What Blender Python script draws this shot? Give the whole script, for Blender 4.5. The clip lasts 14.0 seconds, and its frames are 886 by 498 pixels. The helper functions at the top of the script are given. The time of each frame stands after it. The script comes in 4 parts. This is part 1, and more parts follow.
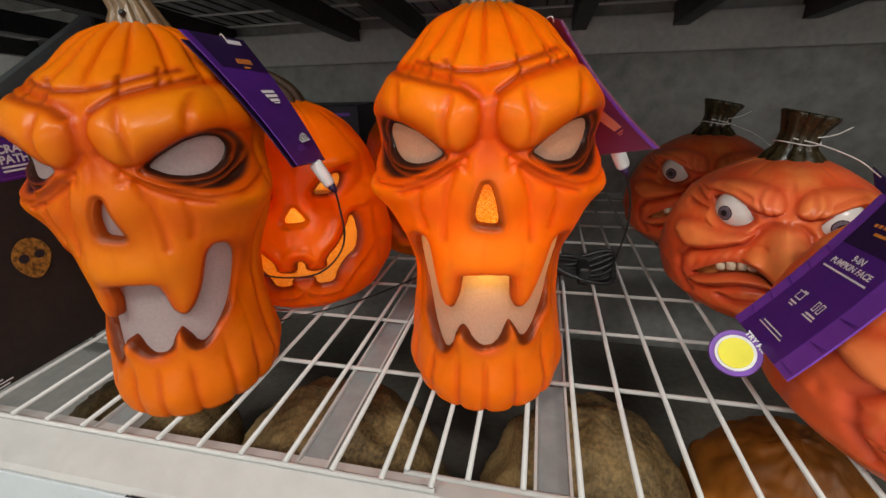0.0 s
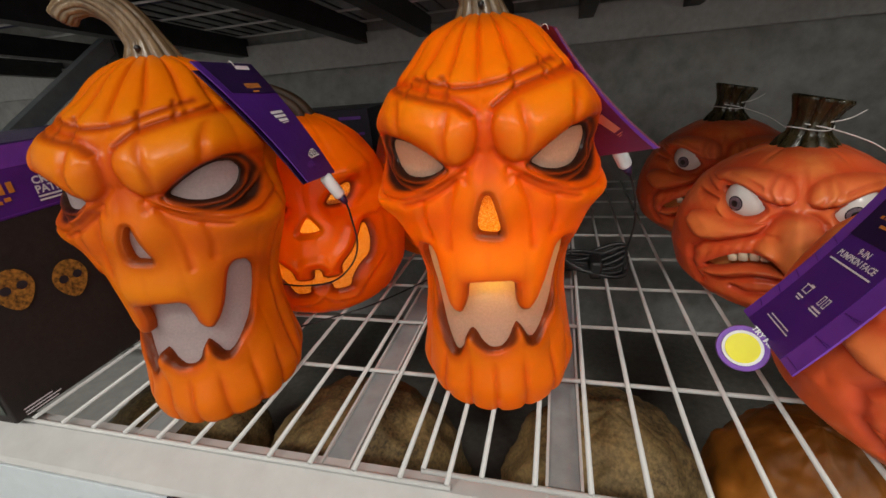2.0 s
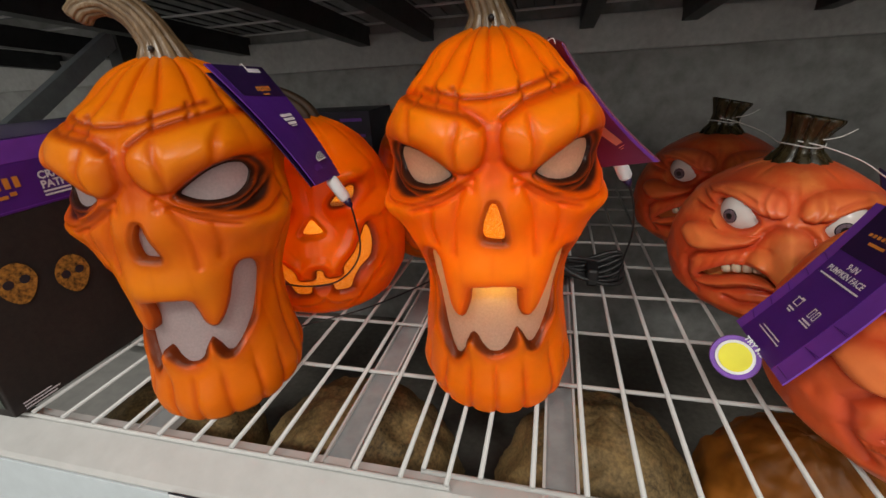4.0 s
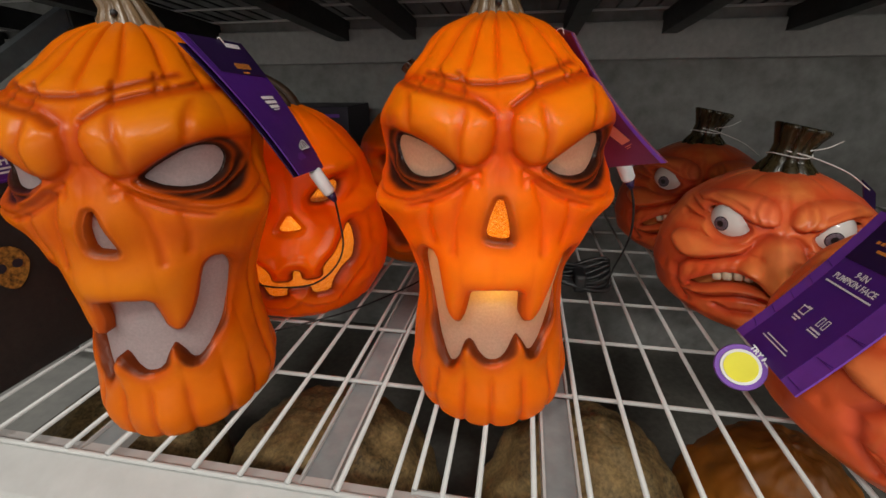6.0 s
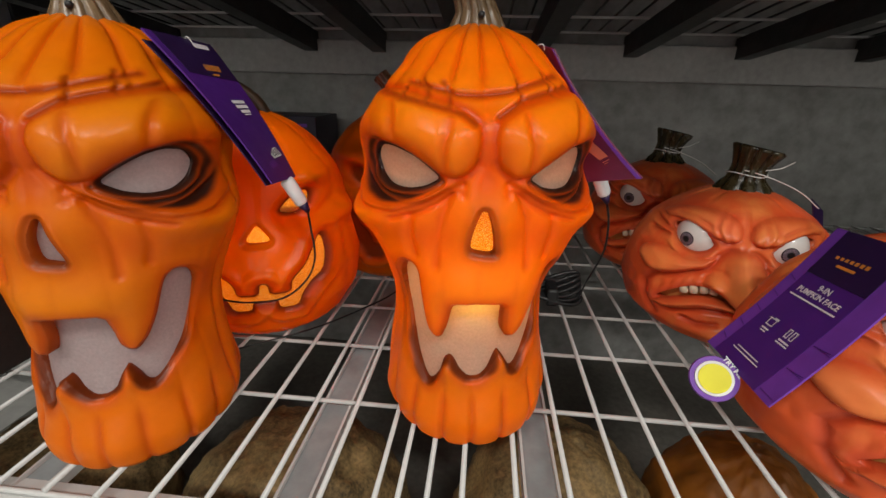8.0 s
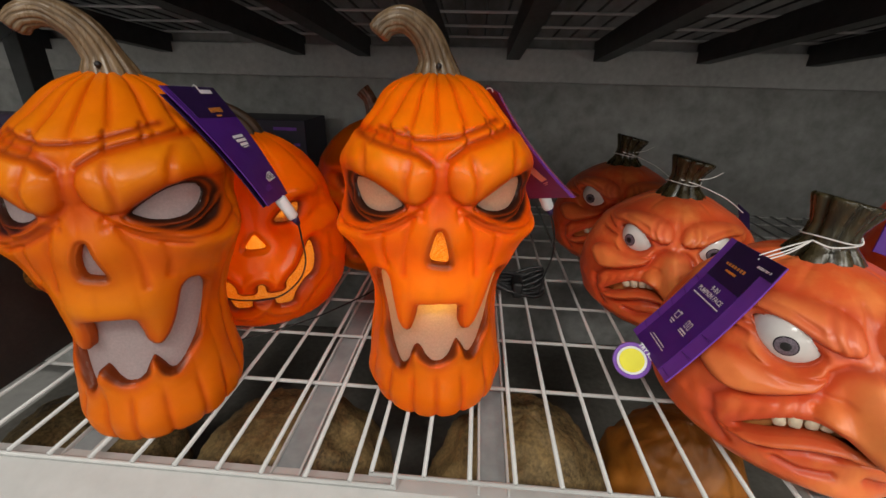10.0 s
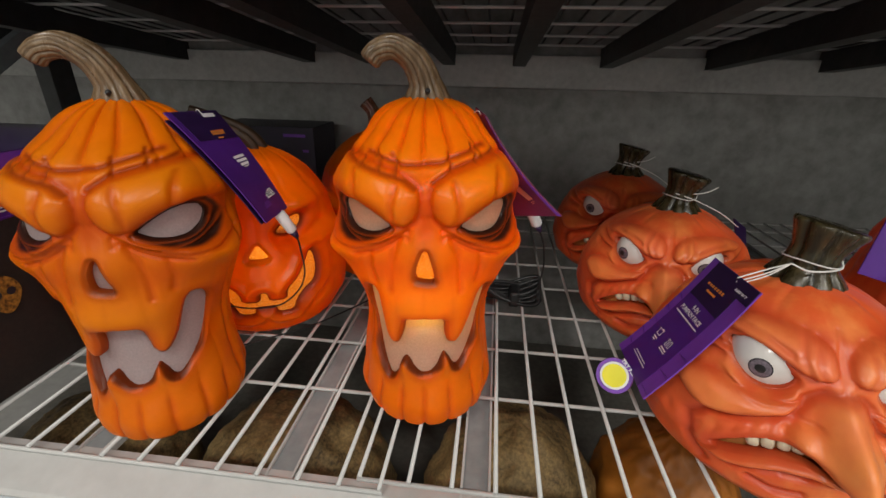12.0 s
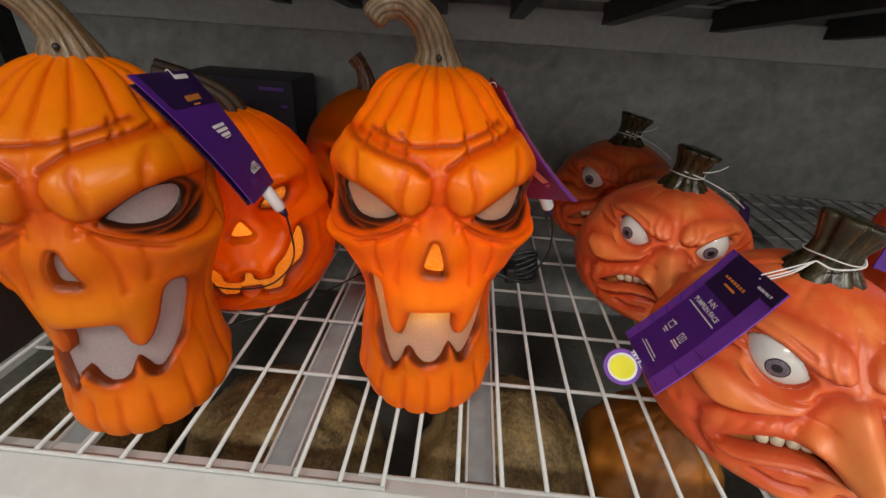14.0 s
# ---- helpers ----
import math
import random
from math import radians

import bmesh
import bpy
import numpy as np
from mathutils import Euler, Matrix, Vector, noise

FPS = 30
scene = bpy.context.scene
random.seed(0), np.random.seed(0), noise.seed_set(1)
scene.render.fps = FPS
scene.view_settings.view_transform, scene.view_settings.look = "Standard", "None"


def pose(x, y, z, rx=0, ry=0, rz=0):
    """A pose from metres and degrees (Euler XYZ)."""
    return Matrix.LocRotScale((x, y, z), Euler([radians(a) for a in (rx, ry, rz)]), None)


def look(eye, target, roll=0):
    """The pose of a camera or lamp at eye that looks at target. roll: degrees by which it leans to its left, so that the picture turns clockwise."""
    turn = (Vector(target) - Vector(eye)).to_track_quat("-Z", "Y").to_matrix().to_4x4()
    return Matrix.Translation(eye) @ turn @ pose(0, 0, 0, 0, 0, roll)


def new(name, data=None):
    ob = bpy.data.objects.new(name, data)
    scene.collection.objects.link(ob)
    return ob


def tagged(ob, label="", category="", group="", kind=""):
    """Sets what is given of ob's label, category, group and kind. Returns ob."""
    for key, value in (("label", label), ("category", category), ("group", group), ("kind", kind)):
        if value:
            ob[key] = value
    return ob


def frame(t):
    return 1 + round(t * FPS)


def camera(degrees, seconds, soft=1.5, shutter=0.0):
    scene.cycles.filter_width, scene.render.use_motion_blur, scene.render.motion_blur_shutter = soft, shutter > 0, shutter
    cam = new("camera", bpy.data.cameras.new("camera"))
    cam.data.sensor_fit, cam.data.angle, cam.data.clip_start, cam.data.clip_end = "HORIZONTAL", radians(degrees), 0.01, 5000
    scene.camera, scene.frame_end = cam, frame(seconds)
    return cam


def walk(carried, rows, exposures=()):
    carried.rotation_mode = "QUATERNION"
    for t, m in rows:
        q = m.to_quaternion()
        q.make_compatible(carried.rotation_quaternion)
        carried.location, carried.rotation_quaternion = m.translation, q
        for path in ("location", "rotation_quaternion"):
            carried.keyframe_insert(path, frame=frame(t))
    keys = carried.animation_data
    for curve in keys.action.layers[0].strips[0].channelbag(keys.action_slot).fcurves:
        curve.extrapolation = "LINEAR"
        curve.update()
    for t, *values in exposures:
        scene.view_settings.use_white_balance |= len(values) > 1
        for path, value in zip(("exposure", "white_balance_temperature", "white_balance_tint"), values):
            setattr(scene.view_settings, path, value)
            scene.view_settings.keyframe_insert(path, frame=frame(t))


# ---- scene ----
# The camera, hand-held in front of a shop shelf
cam = camera(92.0, 14.0)
PATH = [
    (0, (0.075, 0.19, 1.287), (-0.342, 1.996, 0.535), -1.8),
    (0.5, (0.113, 0.129, 1.331), (-0.401, 1.938, 0.649), -3.6),
    (1, (0.123, 0.123, 1.334), (-0.433, 1.904, 0.614), -4.9),
    (1.5, (0.102, 0.171, 1.306), (-0.427, 1.942, 0.543), -5.2),
    (2, (0.089, 0.187, 1.305), (-0.419, 1.953, 0.518), -5.5),
    (2.5, (0.104, 0.175, 1.316), (-0.417, 1.94, 0.534), -5.8),
    (5, (0.067, 0.18, 1.309), (-0.353, 1.971, 0.524), -1.6),
    (5.5, (0.065, 0.175, 1.315), (-0.315, 1.975, 0.53), -1.1),
    (6, (0.052, 0.197, 1.296), (-0.28, 2.017, 0.537), -0.6),
    (6.5, (0.032, 0.251, 1.261), (-0.248, 2.094, 0.538), 0.1),
    (7, (0.028, 0.242, 1.267), (-0.212, 2.1, 0.566), 0.6),
    (7.5, (0.033, 0.223, 1.275), (-0.172, 2.089, 0.584), 1.1),
    (8, (0.037, 0.203, 1.292), (-0.129, 2.07, 0.594), 1.6),
    (8.5, (0.051, 0.182, 1.308), (-0.09, 2.043, 0.589), 1.7),
    (9, (0.059, 0.16, 1.332), (-0.059, 2.015, 0.593), 1.8),
    (11.5, (0.087, 0.139, 1.352), (-0.096, 1.971, 0.571), 0.9),
    (12, (0.095, 0.138, 1.368), (-0.107, 1.967, 0.586), 1.2),
    (12.5, (0.089, 0.124, 1.373), (-0.11, 1.944, 0.568), 1.8),
    (13, (0.082, 0.126, 1.374), (-0.093, 1.928, 0.525), 2.6),
    (13.5, (0.077, 0.142, 1.377), (-0.05, 1.918, 0.465), 3.3),
    (14, (0.059, 0.18, 1.382), (-0.013, 1.926, 0.408), 3.8),
]
walk(cam, [(t, look(eye, target, roll)) for t, eye, target, roll in PATH],
     [(0, 0.15), (0.5, 0.2), (1, 0.15), (2, 0.0), (5.5, 0.0), (6, -0.05), (7, -0.05), (7.4, 0.08), (8, 0.05), (9, 0.02), (12.5, -0.1), (13.5, 0.0), (14, 0.0)])

# ---- world and lights ----
world = bpy.data.worlds.new("World")
scene.world = world
world.use_nodes = True
world.node_tree.nodes["Background"].inputs["Color"].default_value = (0.9, 0.87, 0.82, 1)
world.node_tree.nodes["Background"].inputs["Strength"].default_value = 0.02


def area_lamp(name, place, target, sx, sy, watts, colour):
    lamp = bpy.data.lights.new(name, "AREA")
    lamp.shape, lamp.size, lamp.size_y, lamp.energy, lamp.color = "RECTANGLE", sx, sy, watts, colour
    ob = new(name, lamp)
    ob.matrix_world = look(place, target)
    return ob


def point_lamp(name, place, radius, watts, colour):
    lamp = bpy.data.lights.new(name, "POINT")
    lamp.shadow_soft_size, lamp.energy, lamp.color = radius, watts, colour
    ob = new(name, lamp)
    ob.location = place
    return ob


# Rows of fluorescent tubes under the shop's ceiling, near and further down the hall
for lx in (-1.7, 0.9, 3.4):
    area_lamp("ceiling_tube_lamp", (lx, -2.6, 4.55), (lx, -2.6, 0), 1.2, 0.35, 90, (1.0, 0.97, 0.90))
for lx in (-2.5, 3.0):
    area_lamp("ceiling_tube_lamp", (lx, -13.0, 4.55), (lx, -13.0, 0), 2.4, 0.6, 380, (1.0, 0.975, 0.91))

# ---- materials ----


class Mat:
    """A node material under construction."""

    def __init__(self, name):
        self.m = bpy.data.materials.new(name)
        self.m.use_nodes = True
        self.t = self.m.node_tree
        self.b = self.t.nodes["Principled BSDF"]
        self.coord = None

    def node(self, kind, **sets):
        n = self.t.nodes.new(kind)
        for k, v in sets.items():
            n.inputs[k.replace("_", " ")].default_value = v
        return n

    def link(self, a, b):
        self.t.links.new(a, b)

    def place(self):
        if self.coord is None:
            self.coord = self.t.nodes.new("ShaderNodeTexCoord").outputs["Object"]
        return self.coord

    def noise(self, scale, detail=4.0, rough=0.6, stretch=None):
        n = self.node("ShaderNodeTexNoise", Scale=scale, Detail=detail, Roughness=rough)
        vec = self.place()
        if stretch:
            mp = self.node("ShaderNodeMapping", Scale=stretch)
            self.link(vec, mp.inputs["Vector"])
            vec = mp.outputs["Vector"]
        self.link(vec, n.inputs["Vector"])
        return n.outputs["Fac"]

    def ramp(self, fac, stops):
        r = self.t.nodes.new("ShaderNodeValToRGB")
        while len(r.color_ramp.elements) < len(stops):
            r.color_ramp.elements.new(0.5)
        for e, (p, c) in zip(r.color_ramp.elements, stops):
            e.position, e.color = p, (*c, 1)
        self.link(fac, r.inputs["Fac"])
        return r.outputs["Color"]

    def mix(self, fac, a, b, mode="MIX"):
        n = self.t.nodes.new("ShaderNodeMix")
        n.data_type, n.blend_type = "RGBA", mode
        for sock, v in ((n.inputs[0], fac), (n.inputs[6], a), (n.inputs[7], b)):
            if isinstance(v, (int, float)):
                sock.default_value = v
            elif isinstance(v, tuple):
                sock.default_value = (*v, 1)
            else:
                self.link(v, sock)
        return n.outputs[2]

    def attr(self, name):
        n = self.t.nodes.new("ShaderNodeAttribute")
        n.attribute_name = name
        return n.outputs["Fac"]

    def bump(self, fac, strength, distance):
        n = self.node("ShaderNodeBump", Strength=strength, Distance=distance)
        self.link(fac, n.inputs["Height"])
        self.link(n.outputs["Normal"], self.b.inputs["Normal"])
        return n.outputs["Normal"]

    def base(self, c):
        if isinstance(c, tuple):
            self.b.inputs["Base Color"].default_value = (*c, 1)
        else:
            self.link(c, self.b.inputs["Base Color"])
        return self

    def set(self, **sets):
        for k, v in sets.items():
            self.b.inputs[k.replace("_", " ")].default_value = v
        return self

    def rough(self, fac, lo, hi):
        n = self.node("ShaderNodeMapRange")
        n.inputs["To Min"].default_value, n.inputs["To Max"].default_value = lo, hi
        self.link(fac, n.inputs["Value"])
        self.link(n.outputs["Result"], self.b.inputs["Roughness"])
        return self


def plain(name, colour, roughness=0.5, metallic=0.0, vary=0.12, scale=40.0, bump=0.0):
    m = Mat(name)
    f = m.noise(scale)
    lo = tuple(c * (1 - vary) for c in colour)
    hi = tuple(min(1.0, c * (1 + vary)) for c in colour)
    m.base(m.ramp(f, [(0.3, lo), (0.7, hi)]))
    m.set(Metallic=metallic)
    m.rough(m.noise(scale * 3), roughness * 0.85, min(1.0, roughness * 1.15))
    if bump:
        m.bump(m.noise(scale * 6), 0.4, bump)
    return m.m


def shell_material(name, base, crease, brown, clear, high=None, gloss=(0.25, 0.38), streak=None, shine=0.38):
    """Thin painted blow-moulded plastic that lets the light of a lamp inside shine through."""
    m = Mat(name)
    c = m.ramp(m.noise(16, 4), [(0.3, tuple(v * 0.90 for v in base)), (0.7, base)])
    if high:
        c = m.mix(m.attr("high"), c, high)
    if streak:
        c = m.mix(m.ramp(m.noise(24, 4, 0.6, (1.0, 1.0, 0.35)), [(0.46, (0, 0, 0)), (0.68, (0.55, 0.55, 0.55))]), c, streak)
        c = m.mix(m.ramp(m.noise(13, 3), [(0.50, (0, 0, 0)), (0.75, (0.5, 0.5, 0.5))]), c, (0.90, 0.17, 0.09))
    mottle = m.ramp(m.noise(38, 5, 0.7), [(0.42, (0, 0, 0)), (0.72, (0.13, 0.13, 0.13))])
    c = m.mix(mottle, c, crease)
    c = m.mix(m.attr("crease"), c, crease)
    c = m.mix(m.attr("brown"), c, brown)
    m.base(c)
    m.rough(m.noise(90, 2), *gloss)
    m.b.inputs["Specular IOR Level"].default_value = shine
    nrm = m.bump(m.noise(260, 2), 0.10, 0.0006)
    tr = m.t.nodes.new("ShaderNodeBsdfTranslucent")
    m.link(m.mix(m.attr("brown"), m.mix(0.4, c, crease), brown), tr.inputs["Color"])
    m.link(nrm, tr.inputs["Normal"])
    mix = m.t.nodes.new("ShaderNodeMixShader")
    mix.inputs[0].default_value = clear
    m.link(m.b.outputs[0], mix.inputs[1])
    m.link(tr.outputs[0], mix.inputs[2])
    m.link(mix.outputs[0], m.t.nodes["Material Output"].inputs["Surface"])
    return m.m


def frosted_material(name, colour, clear):
    m = Mat(name)
    f = m.noise(420, 2)
    c = m.ramp(f, [(0.3, tuple(v * 0.86 for v in colour)), (0.7, colour)])
    m.base(c).set(Roughness=0.42)
    m.bump(f, 0.5, 0.001)
    tr = m.t.nodes.new("ShaderNodeBsdfTranslucent")
    m.link(c, tr.inputs["Color"])
    mix = m.t.nodes.new("ShaderNodeMixShader")
    mix.inputs[0].default_value = clear
    m.link(m.b.outputs[0], mix.inputs[1])
    m.link(tr.outputs[0], mix.inputs[2])
    m.link(mix.outputs[0], m.t.nodes["Material Output"].inputs["Surface"])
    return m.m


def glitter_material(name, clear):
    """Amber film with fine glitter in it."""
    m = Mat(name)
    v = m.node("ShaderNodeTexVoronoi", Scale=2200.0)
    m.link(m.place(), v.inputs["Vector"])
    sep = m.t.nodes.new("ShaderNodeSeparateColor")
    m.link(v.outputs["Color"], sep.inputs["Color"])
    c = m.ramp(sep.outputs[0], [(0.15, (0.62, 0.30, 0.014)), (0.70, (1.0, 0.64, 0.06)), (0.95, (1.0, 0.92, 0.45))])
    m.base(c)
    m.rough(sep.outputs[1], 0.15, 0.55)
    m.bump(sep.outputs[2], 0.5, 0.0006)
    tr = m.t.nodes.new("ShaderNodeBsdfTranslucent")
    m.link(c, tr.inputs["Color"])
    mix = m.t.nodes.new("ShaderNodeMixShader")
    mix.inputs[0].default_value = clear
    m.link(m.b.outputs[0], mix.inputs[1])
    m.link(tr.outputs[0], mix.inputs[2])
    m.link(mix.outputs[0], m.t.nodes["Material Output"].inputs["Surface"])
    return m.m


def stem_material(name, dark, light, gloss=(0.18, 0.36)):
    m = Mat(name)
    f = m.noise(30, 5, 0.65, (3.0, 3.0, 0.5))
    c = m.ramp(f, [(0.32, dark), (0.68, light)])
    c = m.mix(m.attr("crease"), c, tuple(v * 0.9 for v in dark))
    m.base(c)
    m.rough(f, *gloss)
    m.bump(m.noise(120, 4), 0.4, 0.001)
    return m.m


def wall_material(name, dark, light, scale):
    m = Mat(name)
    c = m.mix(0.5, m.ramp(m.noise(scale, 5), [(0.35, dark), (0.68, light)]),
              m.ramp(m.noise(scale * 14, 3), [(0.3, dark), (0.7, light)]))
    m.base(c).set(Roughness=0.7)
    m.bump(m.noise(scale * 30), 0.3, 0.001)
    return m.m


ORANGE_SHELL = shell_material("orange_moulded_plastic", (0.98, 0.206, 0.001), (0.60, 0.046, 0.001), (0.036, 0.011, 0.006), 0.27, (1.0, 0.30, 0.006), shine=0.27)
FROST = frosted_material("frosted_white_liner", (0.62, 0.52, 0.52), 0.45)
# lit copy of the white liner: the lamp's warm glow is put into its colour
FROST_LIT = frosted_material("frosted_liner_with_lamp_glow", (0.56, 0.41, 0.30), 0.34)
FROST_GOLD = glitter_material("glittered_amber_liner", 0.65)
STEM = stem_material("glossy_stem", (0.13, 0.080, 0.042), (0.25, 0.165, 0.088))
STEM_DARK = stem_material("dark_green_stem", (0.016, 0.013, 0.006), (0.075, 0.058, 0.024))
BLACK = plain("black_plastic", (0.012, 0.012, 0.013), 0.4)
WHITE_COAT = plain("white_powder_coat", (0.58, 0.58, 0.57), 0.38, vary=0.06, bump=0.0002)
BLUE_COAT = plain("pale_grey_lip_paint", (0.60, 0.66, 0.70), 0.45, vary=0.05)
GALV = plain("grey_channel_steel", (0.29, 0.32, 0.33), 0.36, 0.15, vary=0.15)
BEAM_STEEL_AND_SHADE = plain("dark_beam_steel_and_wire_shade", (0.035, 0.037, 0.037), 0.5, 0.2, vary=0.3)
PURPLE = plain("purple_card", (0.075, 0.016, 0.21), 0.4, vary=0.08)
PURPLE_DARK = plain("dark_purple_card", (0.022, 0.008, 0.055), 0.4, vary=0.15)
PURPLE_LIGHT = plain("light_purple_card", (0.17, 0.045, 0.40), 0.4, vary=0.10)
# shaded purple card, the lantern's red glow mixed into its colour
PURPLE_REDLIT = plain("purple_card_red_glow", (0.13, 0.012, 0.05), 0.45)
PRINT_WHITE = plain("white_print", (0.75, 0.73, 0.78), 0.5)
PRINT_ORANGE = plain("orange_print", (0.62, 0.22, 0.03), 0.5)
PRINT_PINK = plain("pale_orange_print", (0.70, 0.30, 0.22), 0.5)
PRINT_BLACK = plain("black_print", (0.02, 0.02, 0.03), 0.5)
YELLOW = plain("yellow_button", (0.82, 0.76, 0.02), 0.35, vary=0.05)
PAPER = plain("white_label_paper", (0.78, 0.79, 0.80), 0.5, vary=0.03)
STRING = plain("white_cotton_string", (0.75, 0.74, 0.72), 0.8)
BOX_PRINT = wall_material("dark_printed_card", (0.008, 0.006, 0.006), (0.03, 0.02, 0.017), 9.0)
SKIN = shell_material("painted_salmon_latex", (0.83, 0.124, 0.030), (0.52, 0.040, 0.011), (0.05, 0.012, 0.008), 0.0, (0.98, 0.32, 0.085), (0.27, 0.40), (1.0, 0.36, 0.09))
EYE_WHITE = plain("glossy_eye_white", (0.72, 0.69, 0.66), 0.18, vary=0.05)
IRIS_RING = plain("dark_iris_edge", (0.035, 0.028, 0.034), 0.2)
IRIS = plain("grey_iris", (0.16, 0.13, 0.16), 0.2, vary=0.4, scale=300)
TEETH = plain("ivory_teeth", (0.62, 0.52, 0.38), 0.3, vary=0.18, scale=90)
MOUTH_IN = plain("ochre_mouth_inside", (0.55, 0.20, 0.05), 0.5, vary=0.2)
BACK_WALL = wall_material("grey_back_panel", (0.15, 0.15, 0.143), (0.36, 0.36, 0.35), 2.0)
LEDGE = wall_material("pale_ledge", (0.30, 0.30, 0.29), (0.46, 0.46, 0.45), 5.0)
FLOOR = wall_material("polished_concrete_floor", (0.25, 0.25, 0.24), (0.38, 0.37, 0.35), 1.3)
CEILING = plain("white_ceiling", (0.6, 0.6, 0.6), 0.8)
STONE = wall_material("mottled_bronze_resin", (0.014, 0.009, 0.004), (0.42, 0.28, 0.11), 14.0)
AMBER = plain("amber_resin", (0.30, 0.10, 0.010), 0.50, vary=0.55, scale=12)

# ---- mesh helpers ----


def mesh_object(name, verts, faces, material, parent=None, label="", smooth=True, attrs=None):
    me = bpy.data.meshes.new(name)
    me.from_pydata([tuple(v) for v in verts], [], [tuple(f) for f in faces])
    me.materials.append(material)
    if attrs:
        for key, values in attrs.items():
            a = me.attributes.new(key, "FLOAT", "POINT")
            a.data.foreach_set("value", np.asarray(values, dtype=np.float32))
    me.polygons.foreach_set("use_smooth", [smooth] * len(me.polygons))
    me.update()
    ob = new(name, me)
    if parent is not None:
        ob.parent = parent
    if label:
        tagged(ob, label)
    return ob


def part(name, bm, material, parent=None, label="", smooth=False):
    bmesh.ops.recalc_face_normals(bm, faces=bm.faces[:])
    me = bpy.data.meshes.new(name)
    bm.to_mesh(me)
    bm.free()
    me.materials.append(material)
    me.polygons.foreach_set("use_smooth", [smooth] * len(me.polygons))
    ob = new(name, me)
    if parent is not None:
        ob.parent = parent
    if label:
        tagged(ob, label)
    return ob


def thing(name, m, label, category, group="", kind=""):
    ob = new(name)
    ob.empty_display_size = 0.02
    ob.matrix_world = m
    return tagged(ob, label, category, group, kind)


def box_bm(x0, x1, y0, y1, z0, z1, bevel=0.0):
    bm = bmesh.new()
    bmesh.ops.create_cube(bm, size=1.0)
    for v in bm.verts:
        v.co = Vector((x0 + (v.co.x + 0.5) * (x1 - x0), y0 + (v.co.y + 0.5) * (y1 - y0), z0 + (v.co.z + 0.5) * (z1 - z0)))
    if bevel:
        bmesh.ops.bevel(bm, geom=bm.edges[:], offset=bevel, segments=2, affect="EDGES", profile=0.5)
    return bm


def tube(path, radii, sides=10, ribs=0, rib_depth=0.0, caps=True):
    """Vertices, faces and crease values of a tube along a path of points."""
    pts = [Vector(p) for p in path]
    if not hasattr(radii, "__len__"):
        radii = [radii] * len(pts)
    verts, faces, crease = [], [], []
    up = Vector((0.31, 0.95, 0.05))
    for i, p in enumerate(pts):
        d = (pts[min(i + 1, len(pts) - 1)] - pts[max(i - 1, 0)]).normalized()
        a = d.cross(up).normalized()
        b = d.cross(a).normalized()
        for k in range(sides):
            t = 2 * math.pi * k / sides
            g = 0.0
            if ribs:
                g = max(0.0, math.cos(ribs * t + 0.5 * math.sin(3 * t))) ** 2
            r = radii[i] * (1 - rib_depth * g)
            verts.append(p + a * (r * math.cos(t)) + b * (r * math.sin(t)))
            crease.append(g)
    for i in range(len(pts) - 1):
        for k in range(sides):
            k2 = (k + 1) % sides
            faces.append((i * sides + k, i * sides + k2, (i + 1) * sides + k2, (i + 1) * sides + k))
    if caps:
        faces.append(tuple(range(sides - 1, -1, -1)))
        n = (len(pts) - 1) * sides
        faces.append(tuple(n + k for k in range(sides)))
    return verts, faces, crease


def curve_points(knots, n):
    """A smooth path through the knots (Catmull-Rom)."""
    k = [Vector(p) for p in knots]
    k = [k[0] * 2 - k[1]] + k + [k[-1] * 2 - k[-2]]
    out = []
    spans = len(k) - 3
    for i in range(n):
        u = i / (n - 1) * spans
        s = min(int(u), spans - 1)
        t = u - s
        a, b, c, d = k[s:s + 4]
        out.append(0.5 * ((2 * b) + (c - a) * t + (2 * a - 5 * b + 4 * c - d) * t * t + (3 * b - a - 3 * c + d) * t ** 3))
    return out


def wire(name, knots, radius, material, parent=None, n=24, sides=6, label=""):
    v, f, c = tube(curve_points(knots, n), radius, sides)
    return mesh_object(name, v, f, material, parent, label)


def lettering(name, body, size, m, material, parent=None, bold=0.0, align="LEFT"):
    """Words in the built-in font as a flat mesh; m places them, the letters run along x and stand along y."""
    cu = bpy.data.curves.new(name, "FONT")
    cu.body, cu.size, cu.offset, cu.align_x = body, size, bold, align
    cu.resolution_u = 2
    tmp = bpy.data.objects.new(name, cu)
    me = bpy.data.meshes.new_from_object(tmp)
    bpy.data.objects.remove(tmp)
    me.materials.clear()
    me.materials.append(material)
    ob = new(name, me)
    if parent is not None:
        ob.parent = parent
    ob.matrix_local = m
    return ob


def bars(name, rects, m, material, parent):
    """Flat print as a few thin bars; rects of x0, x1, y0, y1."""
    for x0, x1, y0, y1 in rects:
        ob = mesh_object(name, [(x0, y0, 0), (x1, y0, 0), (x1, y1, 0), (x0, y1, 0)], [(0, 1, 2, 3)], material, parent, smooth=False)
        ob.matrix_local = m


# ---- sculpted hollow shells ----


def sstep(x):
    x = np.clip(x, 0, 1)
    return x * x * (3 - 2 * x)


def bump2(x, z, cx, cz, sx, sz):
    return np.exp(-((x - cx) / sx) ** 2 - ((z - cz) / sz) ** 2)


def puff(x, z, outline, width):
    """A cushion over an outline: nought at its edge, round shoulders, one inside."""
    t = np.clip(-signed(x, z, outline) / width, 0, 1)
    return np.sqrt(1 - (1 - t) ** 2 + 1e-9)


